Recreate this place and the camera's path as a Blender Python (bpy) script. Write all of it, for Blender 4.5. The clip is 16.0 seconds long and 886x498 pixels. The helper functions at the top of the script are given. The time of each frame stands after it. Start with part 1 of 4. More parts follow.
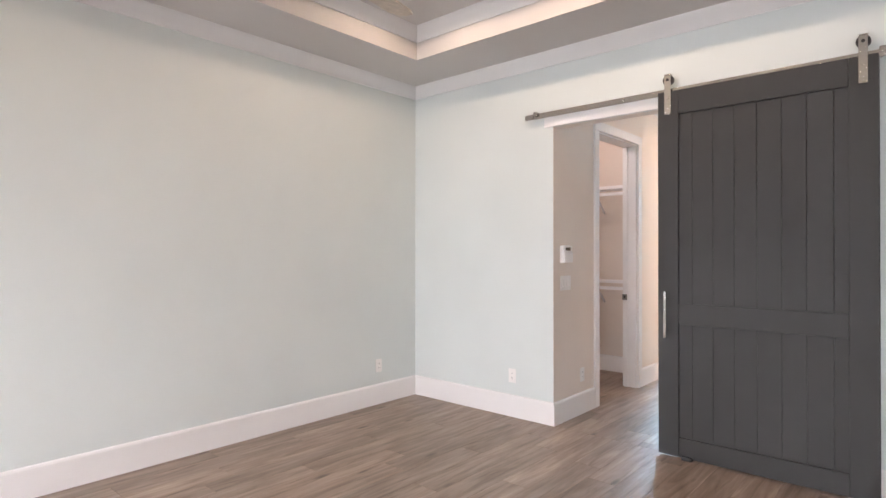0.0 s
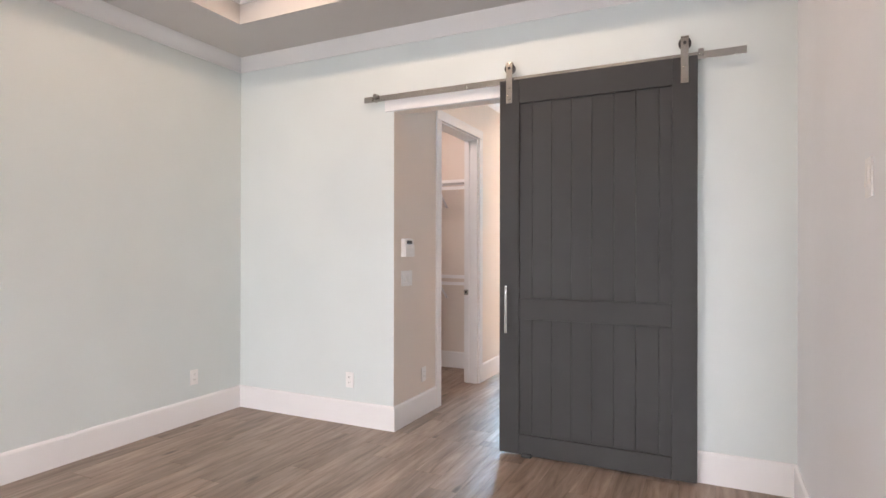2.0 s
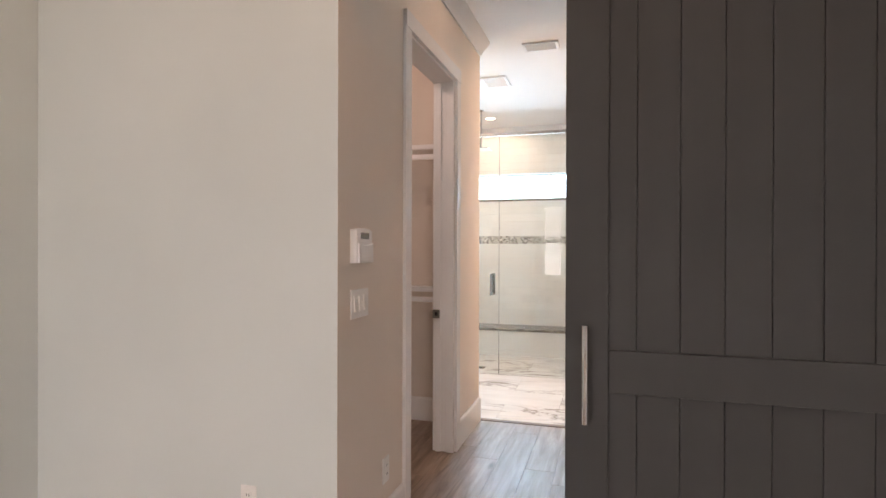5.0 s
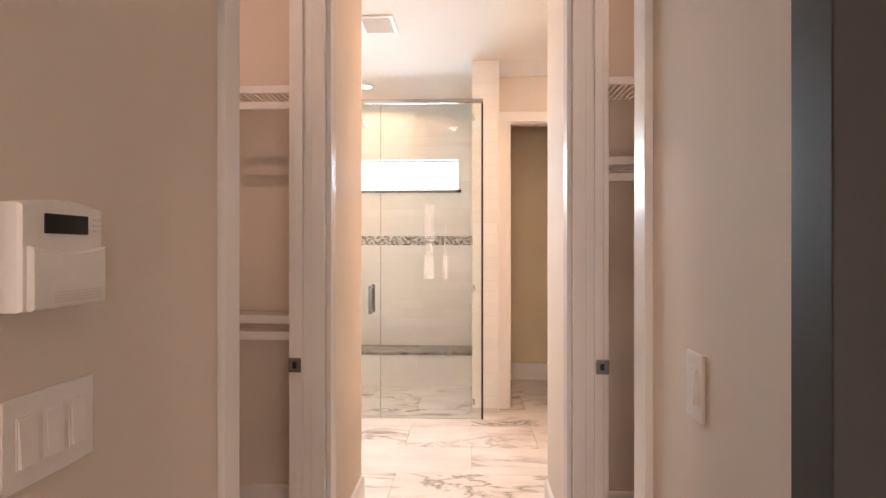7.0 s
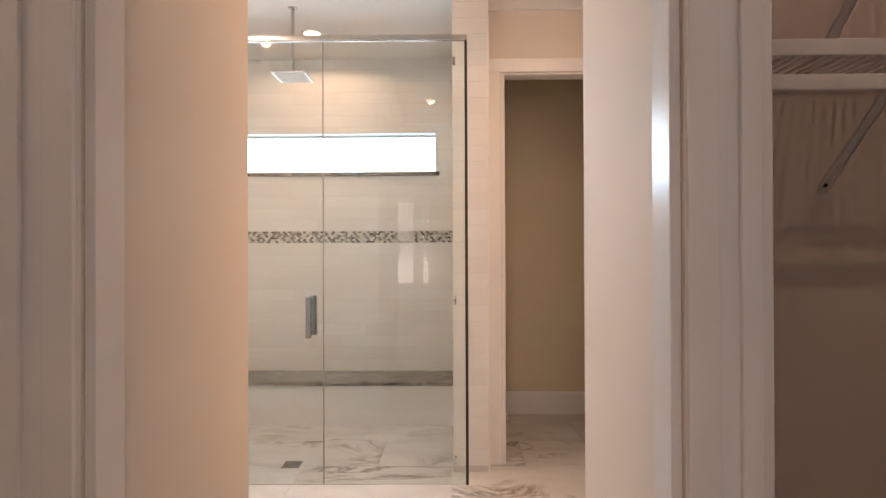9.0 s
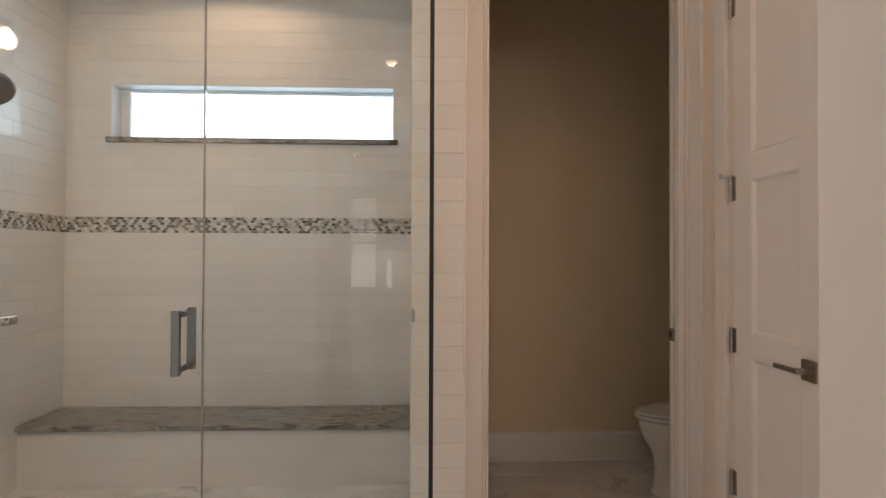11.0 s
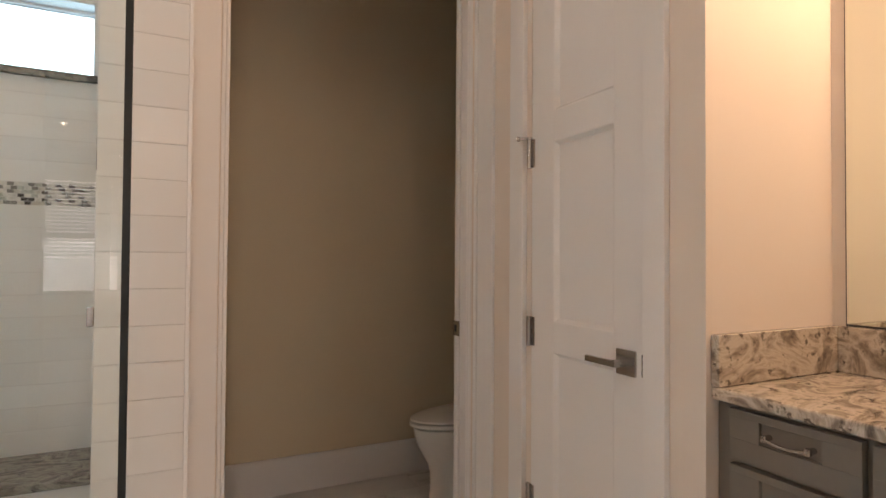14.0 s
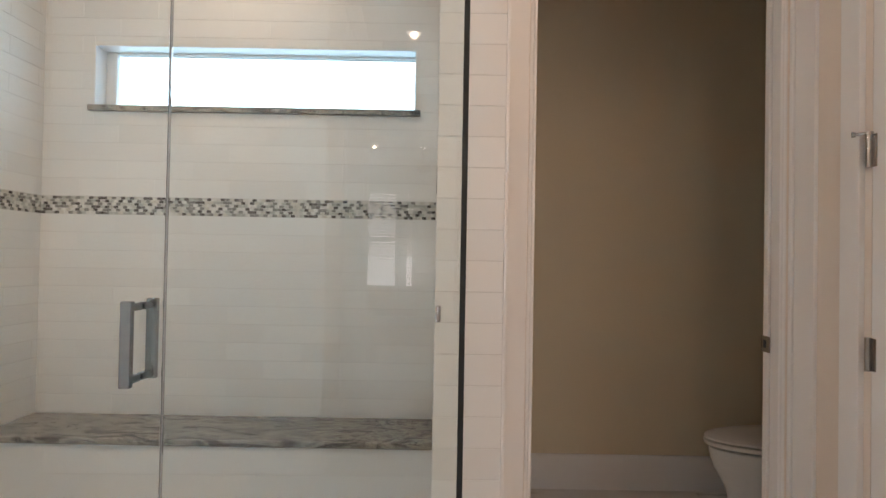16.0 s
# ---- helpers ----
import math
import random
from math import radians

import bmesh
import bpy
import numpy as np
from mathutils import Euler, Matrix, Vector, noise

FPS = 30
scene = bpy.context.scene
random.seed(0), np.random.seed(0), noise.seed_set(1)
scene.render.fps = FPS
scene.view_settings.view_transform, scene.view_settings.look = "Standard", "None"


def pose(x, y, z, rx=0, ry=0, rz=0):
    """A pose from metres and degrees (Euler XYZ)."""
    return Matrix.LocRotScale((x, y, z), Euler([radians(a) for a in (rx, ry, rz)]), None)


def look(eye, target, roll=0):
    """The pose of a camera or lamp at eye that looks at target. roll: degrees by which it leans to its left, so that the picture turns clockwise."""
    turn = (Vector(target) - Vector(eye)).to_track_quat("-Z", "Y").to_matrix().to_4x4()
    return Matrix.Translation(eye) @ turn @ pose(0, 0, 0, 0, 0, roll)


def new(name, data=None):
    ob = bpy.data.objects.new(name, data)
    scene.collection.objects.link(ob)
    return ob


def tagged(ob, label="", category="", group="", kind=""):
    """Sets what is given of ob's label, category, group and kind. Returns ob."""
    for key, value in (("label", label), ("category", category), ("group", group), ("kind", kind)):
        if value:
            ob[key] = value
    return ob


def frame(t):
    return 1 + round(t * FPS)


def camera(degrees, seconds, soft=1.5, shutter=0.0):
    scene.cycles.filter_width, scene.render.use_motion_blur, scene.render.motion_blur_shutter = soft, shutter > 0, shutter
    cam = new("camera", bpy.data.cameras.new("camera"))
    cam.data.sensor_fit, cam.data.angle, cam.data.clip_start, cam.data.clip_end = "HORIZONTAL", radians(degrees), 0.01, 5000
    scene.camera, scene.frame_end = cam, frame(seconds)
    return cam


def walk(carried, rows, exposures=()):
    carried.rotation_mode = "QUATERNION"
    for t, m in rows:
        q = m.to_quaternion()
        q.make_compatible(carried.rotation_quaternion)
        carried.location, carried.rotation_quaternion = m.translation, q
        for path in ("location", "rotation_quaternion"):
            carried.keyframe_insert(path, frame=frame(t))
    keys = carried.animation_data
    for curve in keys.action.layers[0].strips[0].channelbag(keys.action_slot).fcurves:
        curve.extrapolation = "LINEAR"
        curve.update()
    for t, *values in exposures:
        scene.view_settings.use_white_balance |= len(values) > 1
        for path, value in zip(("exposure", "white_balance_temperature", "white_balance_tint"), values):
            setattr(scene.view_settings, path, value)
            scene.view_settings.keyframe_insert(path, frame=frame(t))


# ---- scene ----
cam = camera(76.7, 16.0)
PATH = [
    (0, (0.134, -0.068, 1.375), (-1.19, 1.431, 1.385), 0.0),
    (0.5, (0.096, -0.04, 1.379), (-1.092, 1.57, 1.384), -0.0),
    (1, (0.065, 0.006, 1.372), (-0.987, 1.707, 1.378), 0.0),
    (1.5, (0.032, 0.09, 1.36), (-0.909, 1.855, 1.363), 0.1),
    (2, (-0.022, 0.26, 1.343), (-0.89, 2.062, 1.345), 0.1),
    (2.5, (-0.082, 0.48, 1.354), (-0.912, 2.3, 1.345), 0.2),
    (3, (-0.267, 0.705, 1.344), (-1.06, 2.541, 1.337), 0.2),
    (5.3, (-1.284, 2.135, 1.351), (-1.805, 4.067, 1.346), 0.3),
    (5.5, (-1.375, 2.286, 1.35), (-1.851, 4.229, 1.345), 0.4),
    (6, (-1.539, 2.611, 1.353), (-1.89, 4.58, 1.352), 0.3),
    (6.5, (-1.604, 2.935, 1.354), (-1.812, 4.924, 1.355), 0.0),
    (7, (-1.579, 3.292, 1.365), (-1.675, 5.29, 1.366), 0.0),
    (7.5, (-1.577, 3.627, 1.348), (-1.637, 5.626, 1.351), 0.1),
    (8, (-1.589, 3.965, 1.354), (-1.642, 5.964, 1.357), 0.0),
    (10.5, (-1.48, 5.458, 1.275), (-1.459, 7.457, 1.3), 0.0),
    (11, (-1.514, 5.735, 1.27), (-1.44, 7.733, 1.296), 0.2),
    (11.5, (-1.507, 5.936, 1.261), (-1.296, 7.925, 1.289), 0.0),
    (12, (-1.476, 6.074, 1.238), (-1.031, 8.024, 1.268), -0.1),
    (12.5, (-1.461, 6.16, 1.222), (-0.774, 8.038, 1.255), 0.0),
    (13, (-1.435, 6.221, 1.205), (-0.597, 8.036, 1.237), 0.1),
    (13.5, (-1.411, 6.271, 1.197), (-0.507, 8.055, 1.226), 0.2),
    (14, (-1.397, 6.307, 1.187), (-0.51, 8.099, 1.224), 0.4),
    (14.5, (-1.428, 6.317, 1.194), (-0.666, 8.166, 1.226), 0.7),
    (15, (-1.471, 6.295, 1.198), (-0.929, 8.22, 1.23), 0.7),
    (15.5, (-1.511, 6.266, 1.2), (-1.224, 8.245, 1.233), 0.8),
    (16, (-1.538, 6.236, 1.21), (-1.536, 8.236, 1.239), 1.0),
]
# the clip's camera closes down towards the bright bathroom: seconds, stops, kelvin, tint
EXPOSURES = [(0, -0.64, 6900, 24), (3, -0.64, 7000, 24), (5.5, -1.38, 8500, 32), (7, -1.36, 9800, 39), (8.2, -1.50, 9600, 38), (10.5, -2.48, 8500, 31), (12.5, -2.36, 8900, 33), (14, -2.18, 8200, 28), (16, -2.12, 7500, 25)]
walk(cam, [(t, look(eye, target, roll)) for t, eye, target, roll in PATH], EXPOSURES)

# ---- world, sun, large lights ----
world = bpy.data.worlds.new("world")
scene.world = world
world.use_nodes = True
wn, wl = world.node_tree.nodes, world.node_tree.links
sky = wn.new("ShaderNodeTexSky")
sky.sky_type, sky.sun_disc = "NISHITA", False
sky.sun_elevation, sky.sun_rotation = radians(48), radians(70)
wl.new(sky.outputs[0], wn["Background"].inputs[0])
wn["Background"].inputs[1].default_value = 0.15
sun = new("sun", bpy.data.lights.new("sun", "SUN"))
sun.data.energy, sun.data.angle, sun.data.color = 2.5, radians(0.5), (1, 0.95, 0.88)
sun.matrix_world = look((8, 2.9, 9.4), (0, 0, 0))

WARM = (1.0, 0.75, 0.51)
CANTONE = (1.0, 0.80, 0.60)
DAY = (0.84, 0.93, 1.0)


def area_lamp(name, eye, target, sx, sy, watts, color, spread=180):
    ob = new(name, bpy.data.lights.new(name, "AREA"))
    ob.data.shape, ob.data.size, ob.data.size_y = "RECTANGLE", sx, sy
    ob.data.energy, ob.data.color, ob.data.spread = watts, color, radians(spread)
    ob.matrix_world = look(eye, target)
    return ob


def spot_lamp(name, eye, target, watts, color, cone, radius=0.045, blend=0.6):
    ob = new(name, bpy.data.lights.new(name, "SPOT"))
    ob.data.energy, ob.data.color, ob.data.spot_size, ob.data.spot_blend = watts, color, radians(cone), blend
    ob.data.shadow_soft_size = radius
    ob.matrix_world = look(eye, target)
    return ob


def point_lamp(name, eye, watts, color, radius=0.05):
    ob = new(name, bpy.data.lights.new(name, "POINT"))
    ob.data.energy, ob.data.color, ob.data.shadow_soft_size = watts, color, radius
    ob.location = eye
    return ob


# daylight through the bedroom windows and the shower window
BED_DAY, SHOWER_DAY, CAN_W, BULB_W, CLOSET_W = 29, 430, 29, 40, 33
# (the blinds are half down, so it comes in low)
# the wide lamp at 0.75 belongs to an added window that stays unseen
for wx, wide, share in ((-2.62, 0.9, 5.2), (-1.90, 0.18, 0.6), (0.75, 1.7, 6.4)):
    area_lamp("window_daylight", (wx, -2.15, 1.02), (wx, 3, -1.0), wide, 0.9, BED_DAY * share, DAY, 140)
area_lamp("shower_daylight", (-2.57, 9.50, 2.165), (-2.57, 8.1, 1.05), 1.70, 0.36, SHOWER_DAY, (0.36, 0.72, 1.0), 160)

# ---- materials ----


def mat_new(name, color, rough=0.5, metal=0.0, spec=0.5):
    m = bpy.data.materials.new(name)
    m.use_nodes = True
    b = m.node_tree.nodes["Principled BSDF"]
    b.inputs["Base Color"].default_value = (*color, 1)
    b.inputs["Roughness"].default_value = rough
    b.inputs["Metallic"].default_value = metal
    b.inputs["Specular IOR Level"].default_value = spec
    return m, m.node_tree.nodes, m.node_tree.links, b


def coords(n, l, scale=(1, 1, 1), world_space=True):
    if world_space:
        g = n.new("ShaderNodeNewGeometry")
        src = g.outputs["Position"]
    else:
        g = n.new("ShaderNodeTexCoord")
        src = g.outputs["Object"]
    mp = n.new("ShaderNodeMapping")
    mp.inputs["Scale"].default_value = scale
    l.new(src, mp.inputs["Vector"])
    return mp.outputs[0]


def noise_tex(n, l, vec, scale, detail=4, rough=0.55, distort=0.0):
    t = n.new("ShaderNodeTexNoise")
    t.inputs["Scale"].default_value, t.inputs["Detail"].default_value = scale, detail
    t.inputs["Roughness"].default_value, t.inputs["Distortion"].default_value = rough, distort
    l.new(vec, t.inputs["Vector"])
    return t.outputs["Fac"]


def ramp(n, l, fac, stops):
    r = n.new("ShaderNodeValToRGB")
    while len(r.color_ramp.elements) < len(stops):
        r.color_ramp.elements.new(0.5)
    for e, (p, c) in zip(r.color_ramp.elements, stops):
        e.position, e.color = p, (*c, 1)
    l.new(fac, r.inputs[0])
    return r.outputs[0]


def bump(n, l, b, height, strength, dist=0.002):
    bn = n.new("ShaderNodeBump")
    bn.inputs["Strength"].default_value, bn.inputs["Distance"].default_value = strength, dist
    l.new(height, bn.inputs["Height"])
    l.new(bn.outputs[0], b.inputs["Normal"])


def mix_col(n, l, fac, a, c, blend="MIX"):
    x = n.new("ShaderNodeMix")
    x.data_type, x.blend_type = "RGBA", blend
    if isinstance(fac, float):
        x.inputs[0].default_value = fac
    else:
        l.new(fac, x.inputs[0])
    for sock, v in ((x.inputs[6], a), (x.inputs[7], c)):
        if isinstance(v, tuple):
            sock.default_value = (*v, 1)
        else:
            l.new(v, sock)
    return x.outputs[2]


def paint(name, color, rough=0.55, relief=0.12, tone=0.05):
    """Rolled wall paint: orange-peel relief and faint uneven tone."""
    m, n, l, b = mat_new(name, color, rough)
    v = coords(n, l)
    big = noise_tex(n, l, v, 0.9, 3)
    dark = tuple(c * (1 - tone) for c in color)
    light = tuple(min(1, c * (1 + tone * 0.5)) for c in color)
    l.new(ramp(n, l, big, [(0.3, dark), (0.7, light)]), b.inputs["Base Color"])
    if not relief:
        return m
    fine = noise_tex(n, l, v, 220, 3)
    bump(n, l, b, fine, relief, 0.0015)
    rr = n.new("ShaderNodeMapRange")
    rr.inputs["To Min"].default_value, rr.inputs["To Max"].default_value = rough - 0.06, rough + 0.06
    l.new(noise_tex(n, l, v, 6, 3), rr.inputs["Value"])
    l.new(rr.outputs[0], b.inputs["Roughness"])
    return m


AQUA = paint("aqua_wall_paint", (0.645, 0.70, 0.685), 0.5)
WARMWALL = paint("warm_white_wall_paint", (0.74, 0.66, 0.59), 0.8)
WARMWALL.node_tree.nodes["Principled BSDF"].inputs["Specular IOR Level"].default_value = 0.25
PALE = paint("pale_neutral_wall_paint", (0.77, 0.785, 0.80), 0.55)
# bedroom ceiling white, greyed down: the shaded upper zone is put into its colour
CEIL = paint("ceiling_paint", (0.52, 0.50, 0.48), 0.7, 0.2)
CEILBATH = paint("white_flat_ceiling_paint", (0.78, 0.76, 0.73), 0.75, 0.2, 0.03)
TRIM = paint("white_trim_paint", (0.80, 0.79, 0.78), 0.26, 0.0, 0.02)
TRIM.node_tree.nodes["Principled BSDF"].inputs["Specular IOR Level"].default_value = 0.2
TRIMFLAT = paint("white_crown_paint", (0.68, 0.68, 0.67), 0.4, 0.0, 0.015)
# bath wall paint yellowed: the toilet room's warm dim light is in the colour
WCWALL = paint("wc_wall_warm_light_tint", (0.70, 0.60, 0.44), 0.55)


def plank_mat():
    m, n, l, b = mat_new("grey_oak_plank", (0.25, 0.2, 0.17), 0.42)
    oi = n.new("ShaderNodeObjectInfo")
    g = n.new("ShaderNodeNewGeometry")
    add = n.new("ShaderNodeVectorMath")
    add.operation = "ADD"
    comb = n.new("ShaderNodeCombineXYZ")
    mul = n.new("ShaderNodeMath")
    mul.operation, mul.inputs[1].default_value = "MULTIPLY", 37.0
    l.new(oi.outputs["Random"], mul.inputs[0])
    l.new(mul.outputs[0], comb.inputs[0])
    l.new(mul.outputs[0], comb.inputs[1])
    l.new(g.outputs["Position"], add.inputs[0])
    l.new(comb.outputs[0], add.inputs[1])
    mp = n.new("ShaderNodeMapping")
    mp.inputs["Scale"].default_value = (11, 0.9, 1)
    l.new(add.outputs[0], mp.inputs[0])
    grain = noise_tex(n, l, mp.outputs[0], 2.2, 7, 0.62, 0.7)
    mp2 = n.new("ShaderNodeMapping")
    mp2.inputs["Scale"].default_value = (3.5, 0.7, 1)
    l.new(add.outputs[0], mp2.inputs[0])
    cloud = noise_tex(n, l, mp2.outputs[0], 1.6, 4, 0.6, 0.4)
    col = ramp(n, l, grain, [(0.26, (0.15, 0.105, 0.080)), (0.45, (0.285, 0.212, 0.168)), (0.62, (0.375, 0.292, 0.238)), (0.8, (0.44, 0.355, 0.30))])
    tone = ramp(n, l, cloud, [(0.3, (0.62, 0.60, 0.58)), (0.7, (1.15, 1.12, 1.1))])
    col = mix_col(n, l, 1.0, col, tone, "MULTIPLY")
    vary = ramp(n, l, oi.outputs["Random"], [(0.0, (0.84, 0.84, 0.84)), (1.0, (1.12, 1.1, 1.08))])
    col = mix_col(n, l, 1.0, col, vary, "MULTIPLY")
    # knots
    vo = n.new("ShaderNodeTexVoronoi")
    vo.inputs["Scale"].default_value = 1.0
    mp3 = n.new("ShaderNodeMapping")
    mp3.inputs["Scale"].default_value = (5.5, 1.7, 1)
    l.new(add.outputs[0], mp3.inputs[0])
    l.new(mp3.outputs[0], vo.inputs["Vector"])
    knot = ramp(n, l, vo.outputs["Distance"], [(0.03, (1, 1, 1)), (0.13, (0, 0, 0))])
    col = mix_col(n, l, knot, col, (0.09, 0.065, 0.05))
    l.new(col, b.inputs["Base Color"])
    bump(n, l, b, grain, 0.18, 0.002)
    return m


PLANK = plank_mat()


def marble_mat():
    m, n, l, b = mat_new("white_marble_tile", (0.8, 0.78, 0.75), 0.14)
    oi = n.new("ShaderNodeObjectInfo")
    g = n.new("ShaderNodeNewGeometry")
    comb = n.new("ShaderNodeCombineXYZ")
    mul = n.new("ShaderNodeMath")
    mul.operation, mul.inputs[1].default_value = "MULTIPLY", 53.0
    l.new(oi.outputs["Random"], mul.inputs[0])
    for k in (0, 1, 2):
        l.new(mul.outputs[0], comb.inputs[k])
    add = n.new("ShaderNodeVectorMath")
    add.operation = "ADD"
    l.new(g.outputs["Position"], add.inputs[0])
    l.new(comb.outputs[0], add.inputs[1])
    mp = n.new("ShaderNodeMapping")
    mp.inputs["Rotation"].default_value = (0, 0, radians(28))
    mp.inputs["Scale"].default_value = (0.9, 2.2, 1)
    l.new(add.outputs[0], mp.inputs[0])
    v = noise_tex(n, l, mp.outputs[0], 1.3, 6, 0.58, 1.6)
    # veins where the noise crosses its middle
    sub = n.new("ShaderNodeMath")
    sub.operation, sub.inputs[1].default_value = "SUBTRACT", 0.5
    l.new(v, sub.inputs[0])
    ab = n.new("ShaderNodeMath")
    ab.operation = "ABSOLUTE"
    l.new(sub.outputs[0], ab.inputs[0])
    vein = ramp(n, l, ab.outputs[0], [(0.0, (1, 1, 1)), (0.012, (0.55, 0.55, 0.55)), (0.05, (0, 0, 0))])
    patch = ramp(n, l, noise_tex(n, l, mp.outputs[0], 0.9, 2), [(0.48, (0, 0, 0)), (0.64, (1, 1, 1))])
    fac = mix_col(n, l, 1.0, vein, patch, "MULTIPLY")
    cloud = ramp(n, l, noise_tex(n, l, mp.outputs[0], 2.5, 5), [(0.3, (0.70, 0.68, 0.66)), (0.65, (0.82, 0.81, 0.79))])
    l.new(mix_col(n, l, fac, cloud, (0.25, 0.22, 0.19)), b.inputs["Base Color"])
    bump(n, l, b, noise_tex(n, l, add.outputs[0], 8, 2), 0.02, 0.002)
    return m


MARBLE = marble_mat()


def granite_mat(name, dark, mid, light, rot=20, stretch=(1.6, 5.0, 4), twist=1.8):
    """Granite with long brown and grey swirls and small dark flecks."""
    m, n, l, b = mat_new(name, mid, 0.12)
    v = coords(n, l, (1, 1, 1))
    mp = n.new("ShaderNodeMapping")
    mp.inputs["Rotation"].default_value = (radians(25), radians(15), radians(rot))
    mp.inputs["Scale"].default_value = stretch
    l.new(v, mp.inputs[0])
    swirl = noise_tex(n, l, mp.outputs[0], 2.3, 8, 0.64, twist)
    col = ramp(n, l, swirl, [(0.28, dark), (0.40, mid), (0.52, light), (0.61, mid), (0.73, dark)])
    fleck = ramp(n, l, noise_tex(n, l, v, 42, 4, 0.6), [(0.34, (1, 1, 1)), (0.42, (0, 0, 0))])
    col = mix_col(n, l, fleck, col, tuple(c * 0.45 for c in mid))
    l.new(col, b.inputs["Base Color"])
    return m


GRANITE = granite_mat("brown_grey_granite", (0.060, 0.046, 0.036), (0.25, 0.205, 0.165), (0.55, 0.485, 0.41), 20, (3.0, 5.5, 4.5), 1.1)
BENCHSTONE = granite_mat("grey_granite", (0.022, 0.020, 0.017), (0.090, 0.080, 0.067), (0.30, 0.28, 0.24), 8)


def gloss_tile():
    m, n, l, b = mat_new("white_glazed_tile", (0.78, 0.77, 0.75), 0.09)
    oi = n.new("ShaderNodeObjectInfo")
    l.new(ramp(n, l, oi.outputs["Random"], [(0, (0.73, 0.72, 0.70)), (1, (0.78, 0.77, 0.75))]), b.inputs["Base Color"])
    bump(n, l, b, noise_tex(n, l, coords(n, l), 7, 2), 0.10, 0.004)
    return m


TILE = gloss_tile()
GROUT = paint("pale_grout", (0.62, 0.60, 0.58), 0.8, 0.3, 0.08)


def simple(name, color, rough=0.5, metal=0.0, grain=30, amount=0.08, relief=0.03):
    m, n, l, b = mat_new(name, color, rough, metal)
    v = coords(n, l, world_space=False)
    f = noise_tex(n, l, v, grain, 4)
    l.new(ramp(n, l, f, [(0.3, tuple(c * (1 - amount) for c in color)), (0.7, tuple(min(1, c * (1 + amount)) for c in color))]), b.inputs["Base Color"])
    if relief:
        bump(n, l, b, f, relief, 0.001)
    return m


def brushed(name, color, rough):
    m, n, l, b = mat_new(name, color, rough, 1.0)
    f = noise_tex(n, l, coords(n, l, (2, 300, 300), False), 3, 3)
    rr = n.new("ShaderNodeMapRange")
    rr.inputs["To Min"].default_value, rr.inputs["To Max"].default_value = rough - 0.08, rough + 0.1
    l.new(f, rr.inputs["Value"])
    l.new(rr.outputs[0], b.inputs["Roughness"])
    bump(n, l, b, f, 0.05, 0.0005)
    return m


def barn_paint():
    m, n, l, b = mat_new("charcoal_door_paint", (0.034, 0.0335, 0.033), 0.6, 0.0, 0.22)
    v = coords(n, l, (18, 18, 1.2), False)
    f = noise_tex(n, l, v, 2.5, 6, 0.6, 0.3)
    big = noise_tex(n, l, coords(n, l, (1, 1, 0.5), False), 2.2, 3)
    c = ramp(n, l, big, [(0.3, (0.037, 0.0365, 0.036)), (0.7, (0.044, 0.0435, 0.043))])
    l.new(c, b.inputs["Base Color"])
    bump(n, l, b, f, 0.16, 0.002)
    return m


BARN = barn_paint()
BARNDARK = simple("door_knot", (0.025, 0.022, 0.02), 0.6)
STEEL = brushed("brushed_steel", (0.54, 0.52, 0.49), 0.18)
CHROME = simple("chrome", (0.72, 0.72, 0.73), 0.08, 1.0, amount=0.03, relief=0)
NICKEL = simple("satin_nickel", (0.42, 0.40, 0.38), 0.25, 1.0, amount=0.06, relief=0)
DARKCHROME = simple("dark_chrome", (0.26, 0.265, 0.27), 0.18, 1.0, amount=0.05, relief=0)
BRONZE = simple("dark_shower_metal", (0.16, 0.15, 0.14), 0.3, 1.0, amount=0.1, relief=0)
BLACK = simple("black_rubber", (0.015, 0.015, 0.016), 0.5)
PLASTIC = simple("white_plastic", (0.80, 0.79, 0.77), 0.35, amount=0.02, relief=0.01)
LCD = simple("lcd_glass", (0.012, 0.016, 0.012), 0.12, amount=0.2, relief=0)
WIRE = simple("white_vinyl_wire", (0.84, 0.83, 0.83), 0.35, amount=0.02, relief=0)
CAB = simple("taupe_cabinet_paint", (0.140, 0.124, 0.104), 0.38, amount=0.04)
CABDARK = simple("cabinet_gap_shadow_board", (0.06, 0.05, 0.045), 0.6)
PORCELAIN = simple("white_porcelain", (0.78, 0.77, 0.74), 0.08, amount=0.02, relief=0)
SEATMAT = simple("white_toilet_seat", (0.74, 0.72, 0.68), 0.22, amount=0.02, relief=0)
THRESH = simple("brown_threshold_strip", (0.13, 0.085, 0.06), 0.4, amount=0.25)
VINYL = simple("white_window_vinyl", (0.80, 0.81, 0.82), 0.3, amount=0.02, relief=0)
BLINDM = simple("white_blind_slat", (0.8, 0.8, 0.8), 0.45, amount=0.03)
FANW = simple("pale_wood_fan_blade", (0.45, 0.38, 0.30), 0.45, amount=0.15)
VENT = simple("vent_metal", (0.72, 0.69, 0.66), 0.45, amount=0.03)
VENTDARK = simple("vent_shadow_gap", (0.05, 0.045, 0.04), 0.8)
MIRROR, _n, _l, _b = mat_new("mirror_silver", (0.92, 0.97, 0.90), 0.0, 1.0)


def glass_mat(name, color):
    m, n, l, b = mat_new(name, color, 0.0)
    b.inputs["Transmission Weight"].default_value = 1.0
    b.inputs["IOR"].default_value = 1.5
    return m


GLASS = glass_mat("clear_shower_glass", (0.93, 0.98, 0.96))
PANE = glass_mat("window_glass", (0.98, 1.0, 1.0))
